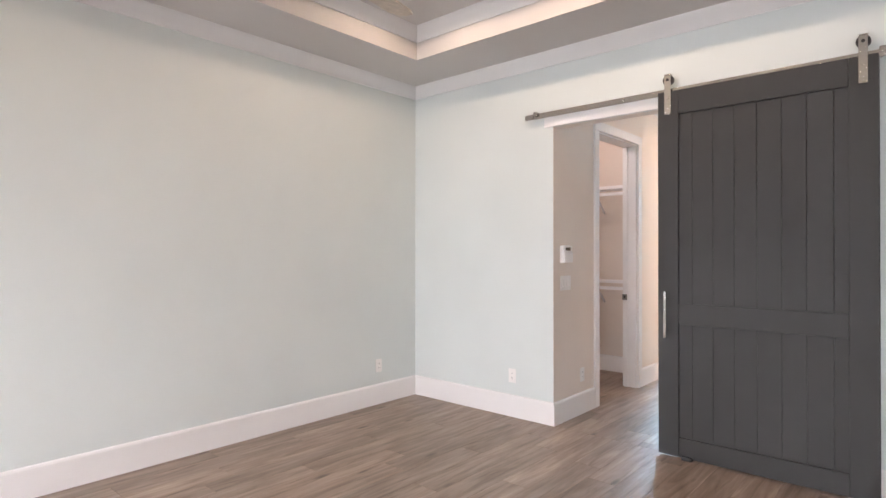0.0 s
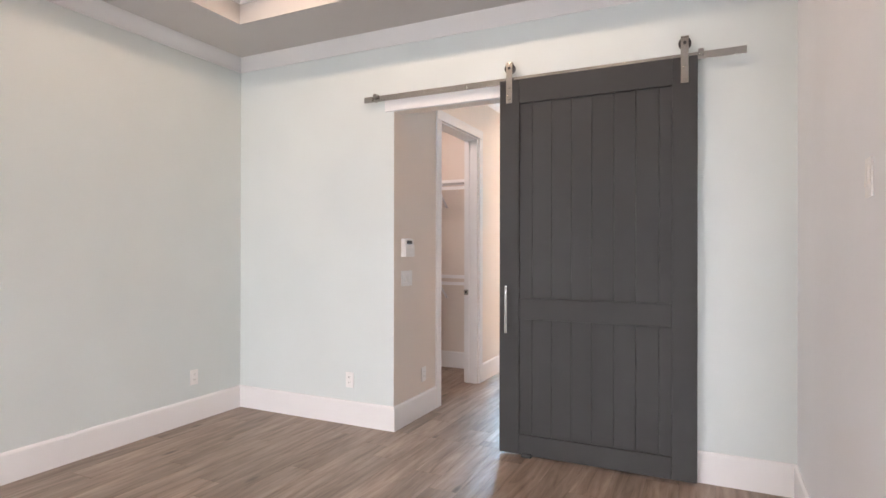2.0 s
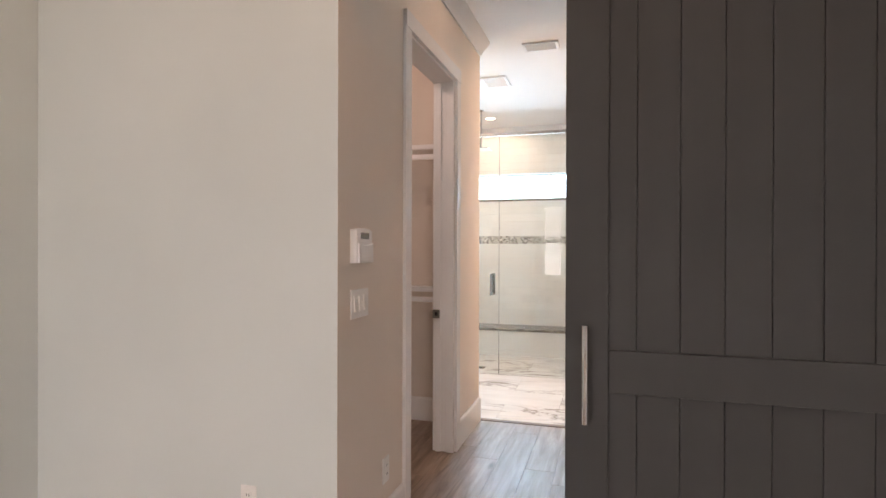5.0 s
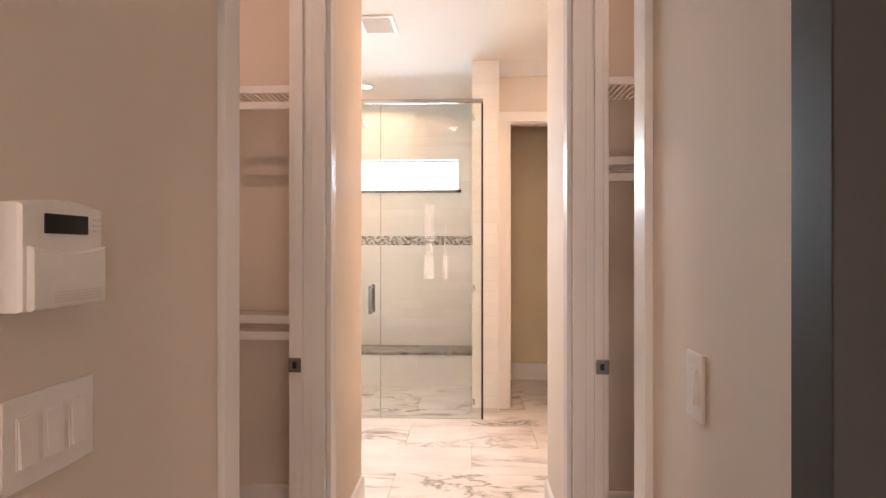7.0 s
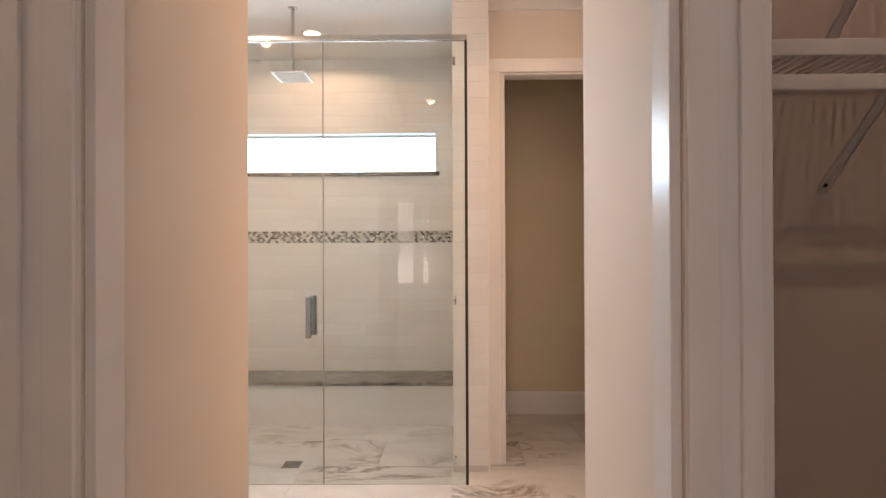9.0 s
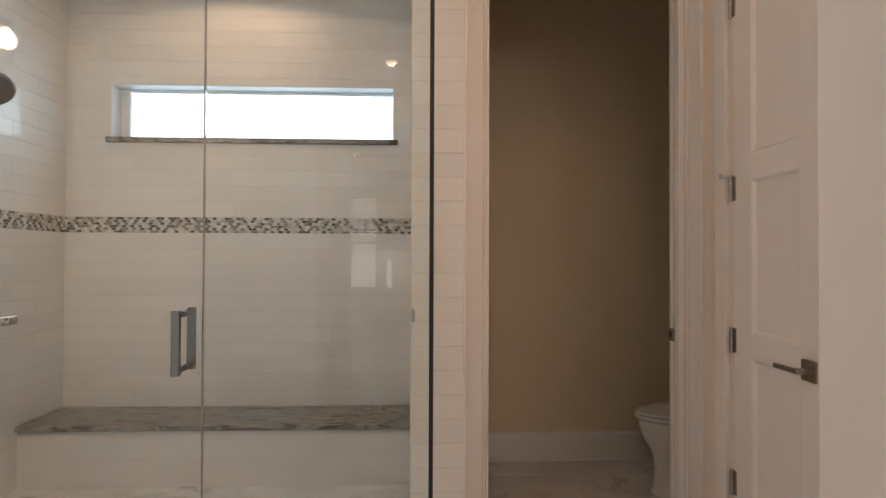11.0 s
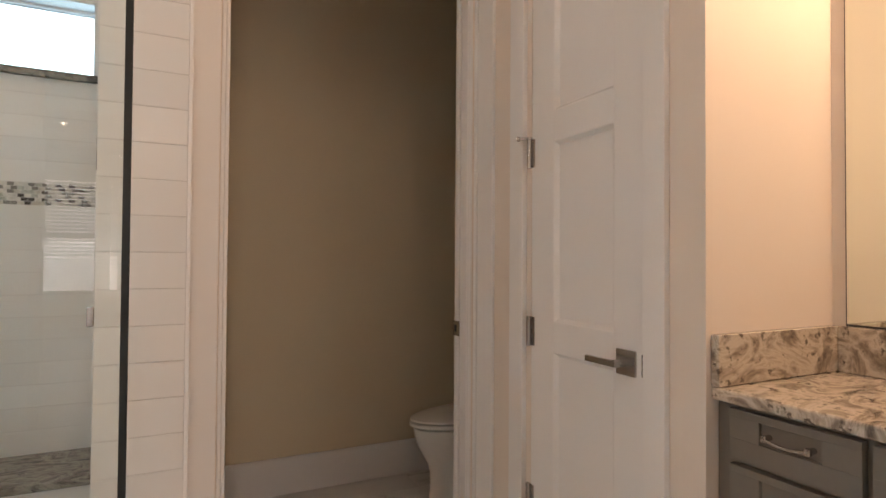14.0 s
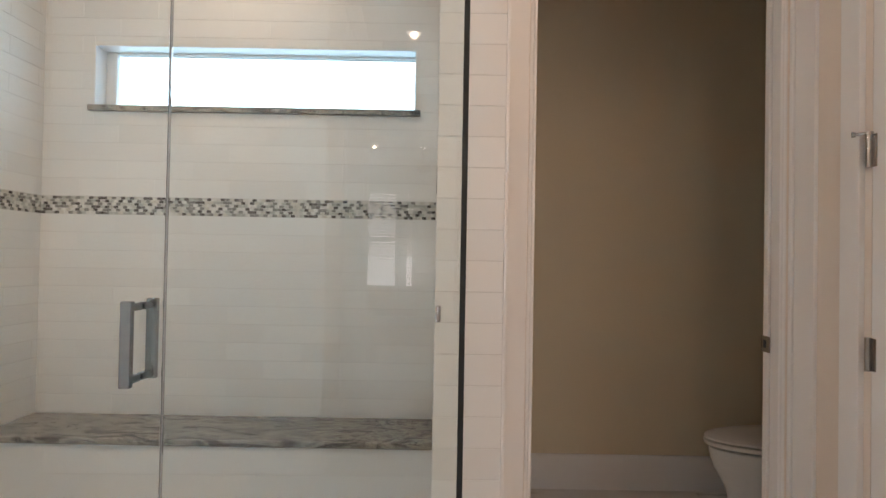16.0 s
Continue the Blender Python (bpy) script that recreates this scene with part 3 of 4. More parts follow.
def barn_door():
    root = thing("barn_door", (DX0, DF, DZ0), "charcoal painted wooden barn door with vertical planks, slid open on a steel rail", "door")
    root.scale = (GROW, GROW, GROW)
    w, h = DX1 - DX0, DZ1 - DZ0
    s0, s1 = 0.131, w - 0.131
    # boards behind the raised frame, one vertical plank each
    cuts = [s0 - 0.02, 0.214, 0.338, 0.461, 0.585, 0.714, 0.838, 0.966, s1 + 0.02]
    for a, b in zip(cuts, cuts[1:]):
        box_part(root, "plank", a + 0.0002, b - 0.0002, 0.016, 0.044, 0.09, h - 0.08, BARN, 0.0040)
    fr = bmesh.new()
    add_bevel_box(fr, 0, s0, 0, 0.060, 0.014, h, 0.003)
    part(root, "stile", fr, BARN, True)
    fr = bmesh.new()
    add_bevel_box(fr, s1, w, 0, 0.060, 0.014, h, 0.003)
    part(root, "stile", fr, BARN, True)
    for z0, z1 in ((0.014, 0.140), (0.876, 1.009), (2.252, h)):
        fr = bmesh.new()
        add_bevel_box(fr, s0 + 0.0008, s1 - 0.0008, 0.0004, 0.058, z0, z1, 0.003)
        part(root, "rail", fr, BARN, True)
    # knots and a bolt hole
    for kx, kz, r in ((0.335, 0.935, 0.006), (0.022, 1.545, 0.006), (0.35, 1.36, 0.003)):
        kb = bmesh.new()
        y = 0.0155 if s0 < kx < s1 and kz > 1.02 else -0.0012
        add_tube(kb, (kx, y, kz), (kx, y + 0.004, kz), r, 12)
        part(root, "knot", kb, BARNDARK)
    # pull bar
    hb = bmesh.new()
    add_tube(hb, (0.063, -0.055, 0.79), (0.063, -0.055, 1.09), 0.0095, 16)
    for z in (0.83, 1.04):
        add_tube(hb, (0.063, -0.055, z), (0.063, 0.001, z), 0.007, 12)
    part(root, "handle", hb, CHROME, True, "polished steel pull bar")
    # hangers with wheels
    for hx in (0.066, 1.101):
        hb = bmesh.new()
        add_bevel_box(hb, hx - 0.021, hx + 0.021, -0.008, -0.001, 2.255, 2.512, 0.002)
        add_bevel_box(hb, hx - 0.021, hx + 0.021, -0.0075, 0.03, 2.513, 2.521, 0.002)
        for z in (2.285, 2.36):
            add_tube(hb, (hx, -0.013, z), (hx, -0.008, z), 0.009, 12)
        part(root, "hanger", hb, STEEL, True, "brushed steel strap hanger")
        wb = bmesh.new()
        add_tube(wb, (hx, 0.002, 2.482), (hx, 0.026, 2.482), 0.034, 24)
        add_tube(wb, (hx, -0.012, 2.482), (hx, 0.002, 2.482), 0.009, 12)
        part(root, "wheel", wb, BLACK, True, "black roller wheel")
    gb = bmesh.new()
    add_bevel_box(gb, 0.15, 0.215, -0.014, 0.05, 0.001, 0.028, 0.005)
    part(root, "floor_guide", gb, BLACK, True, "black floor guide")


barn_door()


def barn_rail():
    root = thing("door_rail", (-2.363, 3.775, 2.452), "long brushed steel sliding rail fixed above the opening", "rail")
    bm = bmesh.new()
    add_bevel_box(bm, 0, 2.51, -0.012, -0.004, -0.021, 0.021, 0.0015)
    part(root, "bar", bm, STEEL, True)
    for sx in (0.07, 0.82, 1.22, 1.72, 2.27):
        sb = bmesh.new()
        add_tube(sb, (sx, -0.004, 0), (sx, 0.05, 0), 0.011, 14)
        add_tube(sb, (sx, -0.019, 0), (sx, -0.012, 0), 0.010, 6)
        part(root, "spacer", sb, STEEL, True)
    for sx in (0.075, 2.25):
        sb = bmesh.new()
        add_bevel_box(sb, sx + 0.015, sx + 0.045, -0.035, 0.01, 0.0, 0.032, 0.003)
        part(root, "stop", sb, NICKEL, True)


barn_rail()
bm = bmesh.new()
add_bevel_box(bm, HL - 0.07, HR + 1.05, 3.81, DY, BARNHEAD + 0.002, 2.452, 0.003)
structure("trim_header", bm, TRIM, "white painted backing board behind the rail", "trim", True)

# ---- switches, outlets, keypad ----


def plate(name, at, turn, w, h, kind, label, category, group=""):
    """Wall plate lying in its own x-z plane and looking along its -y."""
    root = thing(name, at, label, category, group, turn)
    bm = bmesh.new()
    add_bevel_box(bm, -w / 2, w / 2, -0.007, 0, -h / 2, h / 2, 0.003)
    part(root, "plate", bm, PLASTIC, True)
    if kind == "outlet":
        for z in (-0.02, 0.02):
            b = bmesh.new()
            add_bevel_box(b, -0.017, 0.017, -0.0095, -0.006, z - 0.014, z + 0.014, 0.003)
            part(root, "socket", b, PLASTIC, True)
            b = bmesh.new()
            for sx in (-0.006, 0.006):
                add_box(b, sx - 0.0012, sx + 0.0012, -0.0103, -0.0092, z - 0.003, z + 0.007)
            part(root, "slot", b, BLACK)
    else:
        for k in range(kind):
            cx = (k - (kind - 1) / 2) * 0.046
            b = bmesh.new()
            add_bevel_box(b, cx - 0.0165, cx + 0.0165, -0.0085, -0.006, -0.033, 0.033, 0.001)
            part(root, "bezel", b, PLASTIC, True)
            b = bmesh.new()
            add_loft(b, [[(cx - 0.014, -0.0085, -0.030), (cx + 0.014, -0.0085, -0.030), (cx + 0.014, -0.0085, 0.030), (cx - 0.014, -0.0085, 0.030)],
                         [(cx - 0.014, -0.0135, -0.030), (cx + 0.014, -0.0135, -0.030), (cx + 0.014, -0.0095, 0.030), (cx - 0.014, -0.0095, 0.030)]])
            part(root, "rocker", b, PLASTIC)
    for z in (-h * 0.41, h * 0.41):
        b = bmesh.new()
        add_tube(b, (0, -0.0078, z), (0, -0.006, z), 0.0028, 10)
        part(root, "screw", b, PLASTIC)


plate("outlet", (LX, 3.353, 0.345), 90, 0.072, 0.117, "outlet", "white duplex outlet on the aqua wall", "outlet", "outlets")
plate("outlet", (-2.535, DY, 0.340), 0, 0.072, 0.117, "outlet", "white duplex outlet on the aqua wall", "outlet", "outlets")
plate("outlet", (HL, 4.303, 0.329), 90, 0.072, 0.117, "outlet", "white duplex outlet on the hall wall", "outlet", "outlets")
plate("light_switch", (HL, 4.018, 1.122), 90, 0.164, 0.117, 3, "white triple rocker light switch on the hall wall", "switch", "switches")
plate("light_switch", (HR, 4.295, 1.126), -90, 0.072, 0.117, 1, "white single rocker light switch on the hall wall", "switch", "switches")
plate("light_switch", (RX, 2.273, 1.556), -90, 0.072, 0.117, 1, "white control plate on the bedroom return wall", "switch", "switches")


def keypad():
    root = thing("keypad", (HL, 4.012, 1.355), "white plastic alarm keypad with a dark display", "keypad", turn=90)
    w, h = 0.150, 0.134
    bm = bmesh.new()
    arc = [(-w / 2 + w * k / 12, h / 2 + 0.008 * math.sin(math.pi * k / 12)) for k in range(13)]
    ring = [(-w / 2, -h / 2), (w / 2, -h / 2)] + arc[::-1]
    add_loft(bm, [[(x, 0, z) for x, z in ring], [(x, -0.024, z) for x, z in ring], [(x * 0.96, -0.029, z * 0.96) for x, z in ring]])
    bmesh.ops.recalc_face_normals(bm, faces=bm.faces)
    part(root, "body", bm, PLASTIC)
    bm = bmesh.new()
    sag = [(-0.066 + 0.138 * k / 14, 0.014 - 0.008 * math.sin(math.pi * k / 14)) for k in range(15)]
    ring = [(-0.066, -0.066), (0.072, -0.066)] + sag[::-1]
    add_loft(bm, [[(x, -0.028, z) for x, z in ring], [(x, -0.034, z) for x, z in ring], [(0.003 + (x - 0.003) * 0.96, -0.037, -0.026 + (z + 0.026) * 0.94) for x, z in ring]])
    bmesh.ops.recalc_face_normals(bm, faces=bm.faces)
    part(root, "flap", bm, PLASTIC)
    bm = bmesh.new()
    add_bevel_box(bm, -0.038, 0.042, -0.031, -0.028, 0.030, 0.056, 0.001)
    part(root, "display", bm, LCD, True, "dark lcd display")
    bm = bmesh.new()
    for k in range(4):
        add_box(bm, -0.03, 0.06, -0.0378, -0.0365, -0.058 + k * 0.004, -0.0565 + k * 0.004)
    part(root, "grille", bm, VENT)
    bm = bmesh.new()
    for k in range(3):
        add_box(bm, 0.054, 0.07, -0.0305, -0.028, 0.034 + k * 0.008, 0.037 + k * 0.008)
    part(root, "led_slots", bm, VENT)


keypad()

# ---- ceiling fan and downlights of the bedroom ----


def fan():
    root = thing("ceiling_fan", (-1.64, 1.08, 2.46), "ceiling fan with pale wood blades on a steel rod", "fan")
    bm = bmesh.new()
    add_tube(bm, (0, 0, 0.14), (0, 0, TOPZ - 2.46), 0.014, 14)
    add_tube(bm, (0, 0, TOPZ - 2.46 - 0.06), (0, 0, TOPZ - 2.46), 0.03, 20, 0.07)
    part(root, "rod", bm, NICKEL, True)
    bm = bmesh.new()
    ring = lambda r, z: [(r * math.cos(k * math.pi / 14), r * math.sin(k * math.pi / 14), z) for k in range(28)]
    add_loft(bm, [ring(0.05, -0.02), ring(0.11, 0.0), ring(0.13, 0.04), ring(0.12, 0.10), ring(0.05, 0.15)])
    part(root, "motor", bm, NICKEL, True)
    for k in range(3):
        a = radians(100 + 120 * k)
        m = Matrix.Rotation(a, 4, "Z") @ Matrix.Translation((0, 0, 0.05)) @ Matrix.Rotation(radians(11), 4, "X")
        b = bmesh.new()
        out = [(0.16, -0.05), (0.45, -0.068), (0.70, -0.066), (0.745, -0.045), (0.755, 0.0), (0.745, 0.045), (0.70, 0.066), (0.45, 0.068), (0.16, 0.05)]
        add_loft(b, [[m @ Vector((x, y, -0.004)) for x, y in out], [m @ Vector((x, y, 0.004)) for x, y in out]])
        part(root, "blade", b, FANW)


fan()


def downlight(at, watts, cone, label="round recessed downlight, lit warm white"):
    root = thing("downlight", at, label, "ceiling light", "downlights")
    bm = bmesh.new()
    ring = lambda r, z: [(r * math.cos(k * math.pi / 16), r * math.sin(k * math.pi / 16), z) for k in range(32)]
    add_loft(bm, [ring(0.082, 0.0), ring(0.080, -0.006), ring(0.064, -0.008), ring(0.058, -0.002)], False, False)
    part(root, "ring", bm, TRIM, True)
    bm = bmesh.new()
    add_loft(bm, [ring(0.060, -0.003), ring(0.060, -0.001)])
    part(root, "lens", bm, CANGLOW, label="glowing lens")
    spot_lamp("downlight_beam", (at[0], at[1], at[2] - 0.012), (at[0], at[1], 0), watts, CANTONE, cone, 0.03, 0.15)


for cx in (-2.52, -1.64, -0.76):
    for cy in (2.68, -0.75):
        downlight((cx, cy, TOPZ), CAN_W * 1.12, 170)
downlight((-2.593, 8.705, CZ), CAN_W * 2.3, 165)
downlight((-1.70, 5.0, CZ), CAN_W * 0.35, 165)
# the west one is unseen, an added mirror copy to brighten the bath
for cx, share in ((-0.78, 1.3), (-2.95, 1.3)):
    downlight((cx, 6.68, CZ), CAN_W * share, 165)


def closet_lamp(at, watts):
    root = thing("closet_lamp", at, "round white flush closet ceiling lamp, lit", "ceiling light", "closet lamps")
    bm = bmesh.new()
    ring = lambda r, z: [(r * math.cos(k * math.pi / 16), r * math.sin(k * math.pi / 16), z) for k in range(32)]
    add_loft(bm, [ring(0.15, 0.0), ring(0.15, -0.02), ring(0.135, -0.022)], True, False)
    part(root, "base", bm, TRIM, True)
    bm = bmesh.new()
    add_loft(bm, [ring(0.134, -0.02), ring(0.13, -0.05), ring(0.10, -0.075), ring(0.04, -0.088)])
    part(root, "shade", bm, SHADEGLOW, True).visible_shadow = False
    point_lamp("closet_light", (at[0], at[1], at[2] - 0.06), watts, (1.0, 0.88, 0.83), 0.015)


closet_lamp((-2.85, 4.85, CZ), CLOSET_W * 1.2)
closet_lamp((-0.5, 4.85, CZ), CLOSET_W * 0.8)

# ---- hall ceiling vents ----


def vent(at, w, d, label):
    root = thing("ceiling_vent", at, label, "vent", "ceiling vents")
    bm = bmesh.new()
    for a in ((-w / 2, w / 2, -d / 2, -d / 2 + 0.025), (-w / 2, w / 2, d / 2 - 0.025, d / 2), (-w / 2, -w / 2 + 0.025, -d / 2 + 0.025, d / 2 - 0.025), (w / 2 - 0.025, w / 2, -d / 2 + 0.025, d / 2 - 0.025)):
        add_bevel_box(bm, a[0], a[1], a[2], a[3], -0.014, 0, 0.003)
    part(root, "rim", bm, VENT, True)
    bm = bmesh.new()
    n = int((d - 0.05) / 0.014)
    for k in range(n):
        y = -d / 2 + 0.03 + k * (d - 0.06) / max(1, n - 1)
        vs, _ = add_box(bm, -w / 2 + 0.026, w / 2 - 0.026, y - 0.001, y + 0.001, -0.010, -0.001)
        for v in vs[:4]:
            v.co.y += 0.007
    part(root, "louvres", bm, VENT)
    # flat dark sheet behind the louvres stands in for the shade inside
    bm = bmesh.new()
    add_box(bm, -w / 2 + 0.02, w / 2 - 0.02, -d / 2 + 0.02, d / 2 - 0.02, -0.0015, -0.0005)
    part(root, "duct_shade", bm, VENTDARK)


vent((-1.69, 6.37, CZ), 0.28, 0.18, "white louvred supply vent in the ceiling")
vent((-2.225, 7.205, CZ), 0.25, 0.31, "square white exhaust fan grille in the ceiling")

# ---- closet wire shelves ----


def wire_shelf(at, w, rod, label, braces, tabs=()):
    """Ventilated shelf against a wall behind it: front lip, optional hanging rail, deck wires and braces."""
    root = thing("wire_shelf", at, label, "shelf", "closet shelves")
    d = 0.305
    bm = bmesh.new()
    k = 0.0
    while k < w:
        add_tube(bm, (k, -d, 0.0), (k, -0.004, 0.0), 0.0046, 6)
        k += 0.0255
    part(root, "deck_wires", bm, WIRE, True)
    bm = bmesh.new()
    for y in (-0.01, -d + 0.012):
        add_tube(bm, (0, y, -0.005), (w, y, -0.005), 0.0035, 8)
    part(root, "cross_wires", bm, WIRE, True)
    bm = bmesh.new()
    add_bevel_box(bm, 0, w, -d - 0.008, -d + 0.002, -0.020, 0.016, 0.004)
    part(root, "front_lip", bm, WIRE, True)
    if rod:
        bm = bmesh.new()
        add_bevel_box(bm, 0, w, -d - 0.012, -d + 0.006, -0.093, -0.057, 0.006)
        for x in tabs:
            add_bevel_box(bm, x - 0.012, x + 0.012, -d - 0.006, -d + 0.002, -0.06, -0.018, 0.003)
        part(root, "hanging_rail", bm, WIRE, True)
    for x in braces:
        bm = bmesh.new()
        # folded steel strap: a flat web with two turned edges
        for x0, x1, fall in ((x - 0.013, x + 0.013, 0.004), (x - 0.013, x - 0.010, 0.014), (x + 0.010, x + 0.013, 0.014)):
            add_loft(bm, [[(x0, -d + 0.010, -0.008), (x1, -d + 0.010, -0.008), (x1, -d + 0.010 + fall, -0.012 - fall), (x0, -d + 0.010 + fall, -0.012 - fall)],
                          [(x0, -0.004 - fall, -0.250), (x1, -0.004 - fall, -0.250), (x1, -0.0005, -0.258 - fall), (x0, -0.0005, -0.258 - fall)]])
        part(root, "brace", bm, WIRE)
        bm = bmesh.new()
        add_tube(bm, (x, -0.016, -0.253), (x, -0.003, -0.253), 0.005, 8)
        part(root, "screw", bm, BLACK)


LW = HL - 0.145 - BL
for z in (2.083, 1.052):
    wire_shelf((BL, CB, z), LW, True, "white wire closet shelf with a hanging rail", (0.43, 0.89), (0.42, 0.88))
RWD = RX - HR - 0.14
wire_shelf((HR + 0.14, CB, 2.100), RWD, False, "white wire closet shelf", (0.45, 0.91))
wire_shelf((HR + 0.14, CB, 1.752), RWD, True, "white wire closet shelf with a hanging rail", (0.45, 0.91), (0.49, 0.95))


def strike(at, turn, label="small nickel latch plate in the door jamb"):
    root = thing("latch_plate", at, label, "hardware", "latch plates", turn)
    bm = bmesh.new()
    add_bevel_box(bm, -0.025, 0.025, -0.005, 0, -0.028, 0.028, 0.002)
    part(root, "plate", bm, NICKEL, True)
    bm = bmesh.new()
    add_bevel_box(bm, -0.009, 0.007, -0.0060, -0.0040, -0.013, 0.013, 0.0008)
    part(root, "hole", bm, BLACK)


strike((-2.262, CLC - 0.0245, 0.913), 0)
strike((-1.068, CRC - 0.0245, 0.910), 0)
strike((WC1 - 0.0245, 8.19, 0.927), -90)

# ---- shower glass ----
LEFTG = -3.018


def shower_screen():
    root = thing("shower_screen", (-1.478, GY, 0.0), "frameless clear glass shower screen with a nickel header", "shower screen")
    tilt = Matrix.Rotation(radians(0.9), 4, "Z")
    for name, x0, x1 in (("glass_panel", -0.817, 0.0), ("glass_door", -1.547, -0.823)):
        bm = bmesh.new()
        add_bevel_box(bm, x0, x1, 0, 0.010, 0.006, 2.536, 0.0008, 1)
        bmesh.ops.transform(bm, matrix=tilt, verts=bm.verts)
        g = part(root, name, bm, GLASS, False, "clear glass")
        g.visible_shadow = False
    bm = bmesh.new()
    add_bevel_box(bm, -0.010, 0.006, -0.004, 0.014, 0.004, 2.536, 0.001, 1)
    part(root, "edge_seal", bm, GLASSEDGE)
    bm = bmesh.new()
    add_bevel_box(bm, -1.56, 0.004, -0.012, 0.022, 2.538, 2.570, 0.003)
    bmesh.ops.transform(bm, matrix=tilt, verts=bm.verts)
    part(root, "header", bm, STEEL, True, "brushed nickel header bar")
    bm = bmesh.new()
    add_box(bm, -0.8215, -0.8185, 0.001, 0.009, 0.006, 2.536)
    bmesh.ops.transform(bm, matrix=tilt, verts=bm.verts)
    part(root, "joint_seal", bm, simple("clear_seal", (0.35, 0.36, 0.36), 0.2, amount=0.05, relief=0))
    # square pull handle, both sides of the glass
    bm = bmesh.new()
    hx = -0.893
    for side in (-1, 1):
        y0 = 0.005 + side * 0.058
        add_bevel_box(bm, hx - 0.015, hx + 0.015, min(y0, y0 + side * 0.02), max(y0, y0 + side * 0.02), 0.848, 1.078, 0.003)
        for z in (0.855, 1.05):
            ya, yb = 0.005 + side * 0.005, y0
            add_bevel_box(bm, hx - 0.0095, hx + 0.0095, min(ya, yb), max(ya, yb), z, z + 0.02, 0.003)
    part(root, "handle", bm, DARKCHROME, True, "square dark chrome pull handle")
    for z in (1.03, 2.40, 0.12):
        bm = bmesh.new()
        add_bevel_box(bm, -0.076, -0.062, -0.006, 0.016, z, z + 0.045, 0.003)
        bmesh.ops.transform(bm, matrix=tilt, verts=bm.verts)
        part(root, "clamp", bm, NICKEL, True)


shower_screen()


def pony_wall():
    bm = bmesh.new()
    add_box(bm, SL, LEFTG - 0.004, 7.685, 7.80, 0, 1.02)
    structure("wall_pony", bm, WARMWALL, "warm white half wall beside the shower door", "wall")
    root = thing("half_wall_cap", (SL, 7.742, 1.02), "brown-grey granite cap on the half wall", "cap")
    bm = bmesh.new()
    add_bevel_box(bm, 0, LEFTG - SL + 0.05, -0.075, 0.075, 0.001, 0.032, 0.008, 3)
    part(root, "slab", bm, GRANITE, True)
    root = thing("shower_side_glass", (SL, GY - 0.01, 1.053), "fixed clear glass pane above the half wall", "glass pane")
    bm = bmesh.new()
    add_bevel_box(bm, 0.004, LEFTG - SL - 0.008, 0, 0.010, 0, 1.53, 0.0008, 1)
    g = part(root, "pane", bm, GLASS)
    g.visible_shadow = False


pony_wall()

# ---- shower fittings ----


def shower_window():
    root = thing("window_shower", (W0, SB, WZ0), "wide white-framed shower window under bright sky", "window")
    tagged(root, kind="structure")
    w, h = W1 - W0, WZ1 - WZ0
    bm = bmesh.new()
    for a in ((0, 0.05, 0, h), (w - 0.012, w, 0, h), (0.05, w - 0.012, 0, 0.012), (0.05, w - 0.012, h - 0.018, h)):
        add_bevel_box(bm, a[0], a[1], 0.10, 0.145, a[2], a[3], 0.004)
    part(root, "frame", bm, VINYL, True)
    bm = bmesh.new()
    add_bevel_box(bm, 0.05, 0.072, 0.085, 0.12, 0.012, h - 0.018, 0.004)
    part(root, "sash", bm, VINYL, True)
    bm = bmesh.new()
    add_box(bm, 0.05, w - 0.012, 0.118, 0.124, 0.012, h - 0.018)
    g = part(root, "pane", bm, PANE)
    g.visible_shadow = False
    bm = bmesh.new()
    add_box(bm, 0.0, w, 0.0, 0.10, h - 0.006, h - 0.001)
    add_box(bm, 0.0005, 0.006, 0.0, 0.10, 0.001, h - 0.006)
    add_box(bm, w - 0.006, w - 0.0005, 0.0, 0.10, 0.001, h - 0.006)
    part(root, "reveal", bm, VINYL)
    bm = bmesh.new()
    add_bevel_box(bm, -0.025, w + 0.025, -0.022, 0.10, -0.032, 0.0005, 0.005, 3)
    part(root, "sill", bm, BENCHSTONE, True, "grey granite sill")


shower_window()


def bench():
    root = thing("shower_bench", (SL, SB, 0), "low tiled shower bench with a grey-brown granite seat", "bench")
    bm = bmesh.new()
    add_box(bm, 0.0, SR - SL, -0.385, -0.009, 0, 0.308)
    part(root, "base", bm, TILE)
    bm = bmesh.new()
    add_bevel_box(bm, 0.0, SR - SL, -0.41, -0.009, 0.310, 0.342, 0.006, 3)
    part(root, "seat", bm, BENCHSTONE, True, "swirled grey granite slab")


bench()


def rain_head():
    root = thing("rain_shower_head", (-2.615, 8.275, CZ), "square rain shower head hanging on a ceiling arm", "shower head")
    bm = bmesh.new()
    add_tube(bm, (0, 0, -0.43), (0, 0, 0), 0.011, 14)
    add_tube(bm, (0, 0, -0.008), (0, 0, 0), 0.032, 20)
    add_tube(bm, (0, 0, -0.45), (0, 0, -0.42), 0.018, 16)
    part(root, "arm", bm, NICKEL, True)
    bm = bmesh.new()
    add_bevel_box(bm, -0.11, 0.11, -0.11, 0.11, -0.462, -0.450, 0.003)
    part(root, "plate", bm, CHROME, True)
    bm = bmesh.new()
    for i in range(9):
        add_bevel_box(bm, -0.10, 0.10, -0.096 + i * 0.0235, -0.086 + i * 0.0235, -0.4645, -0.4615, 0.001, 1)
    part(root, "nozzle_rows", bm, PLASTIC)


rain_head()


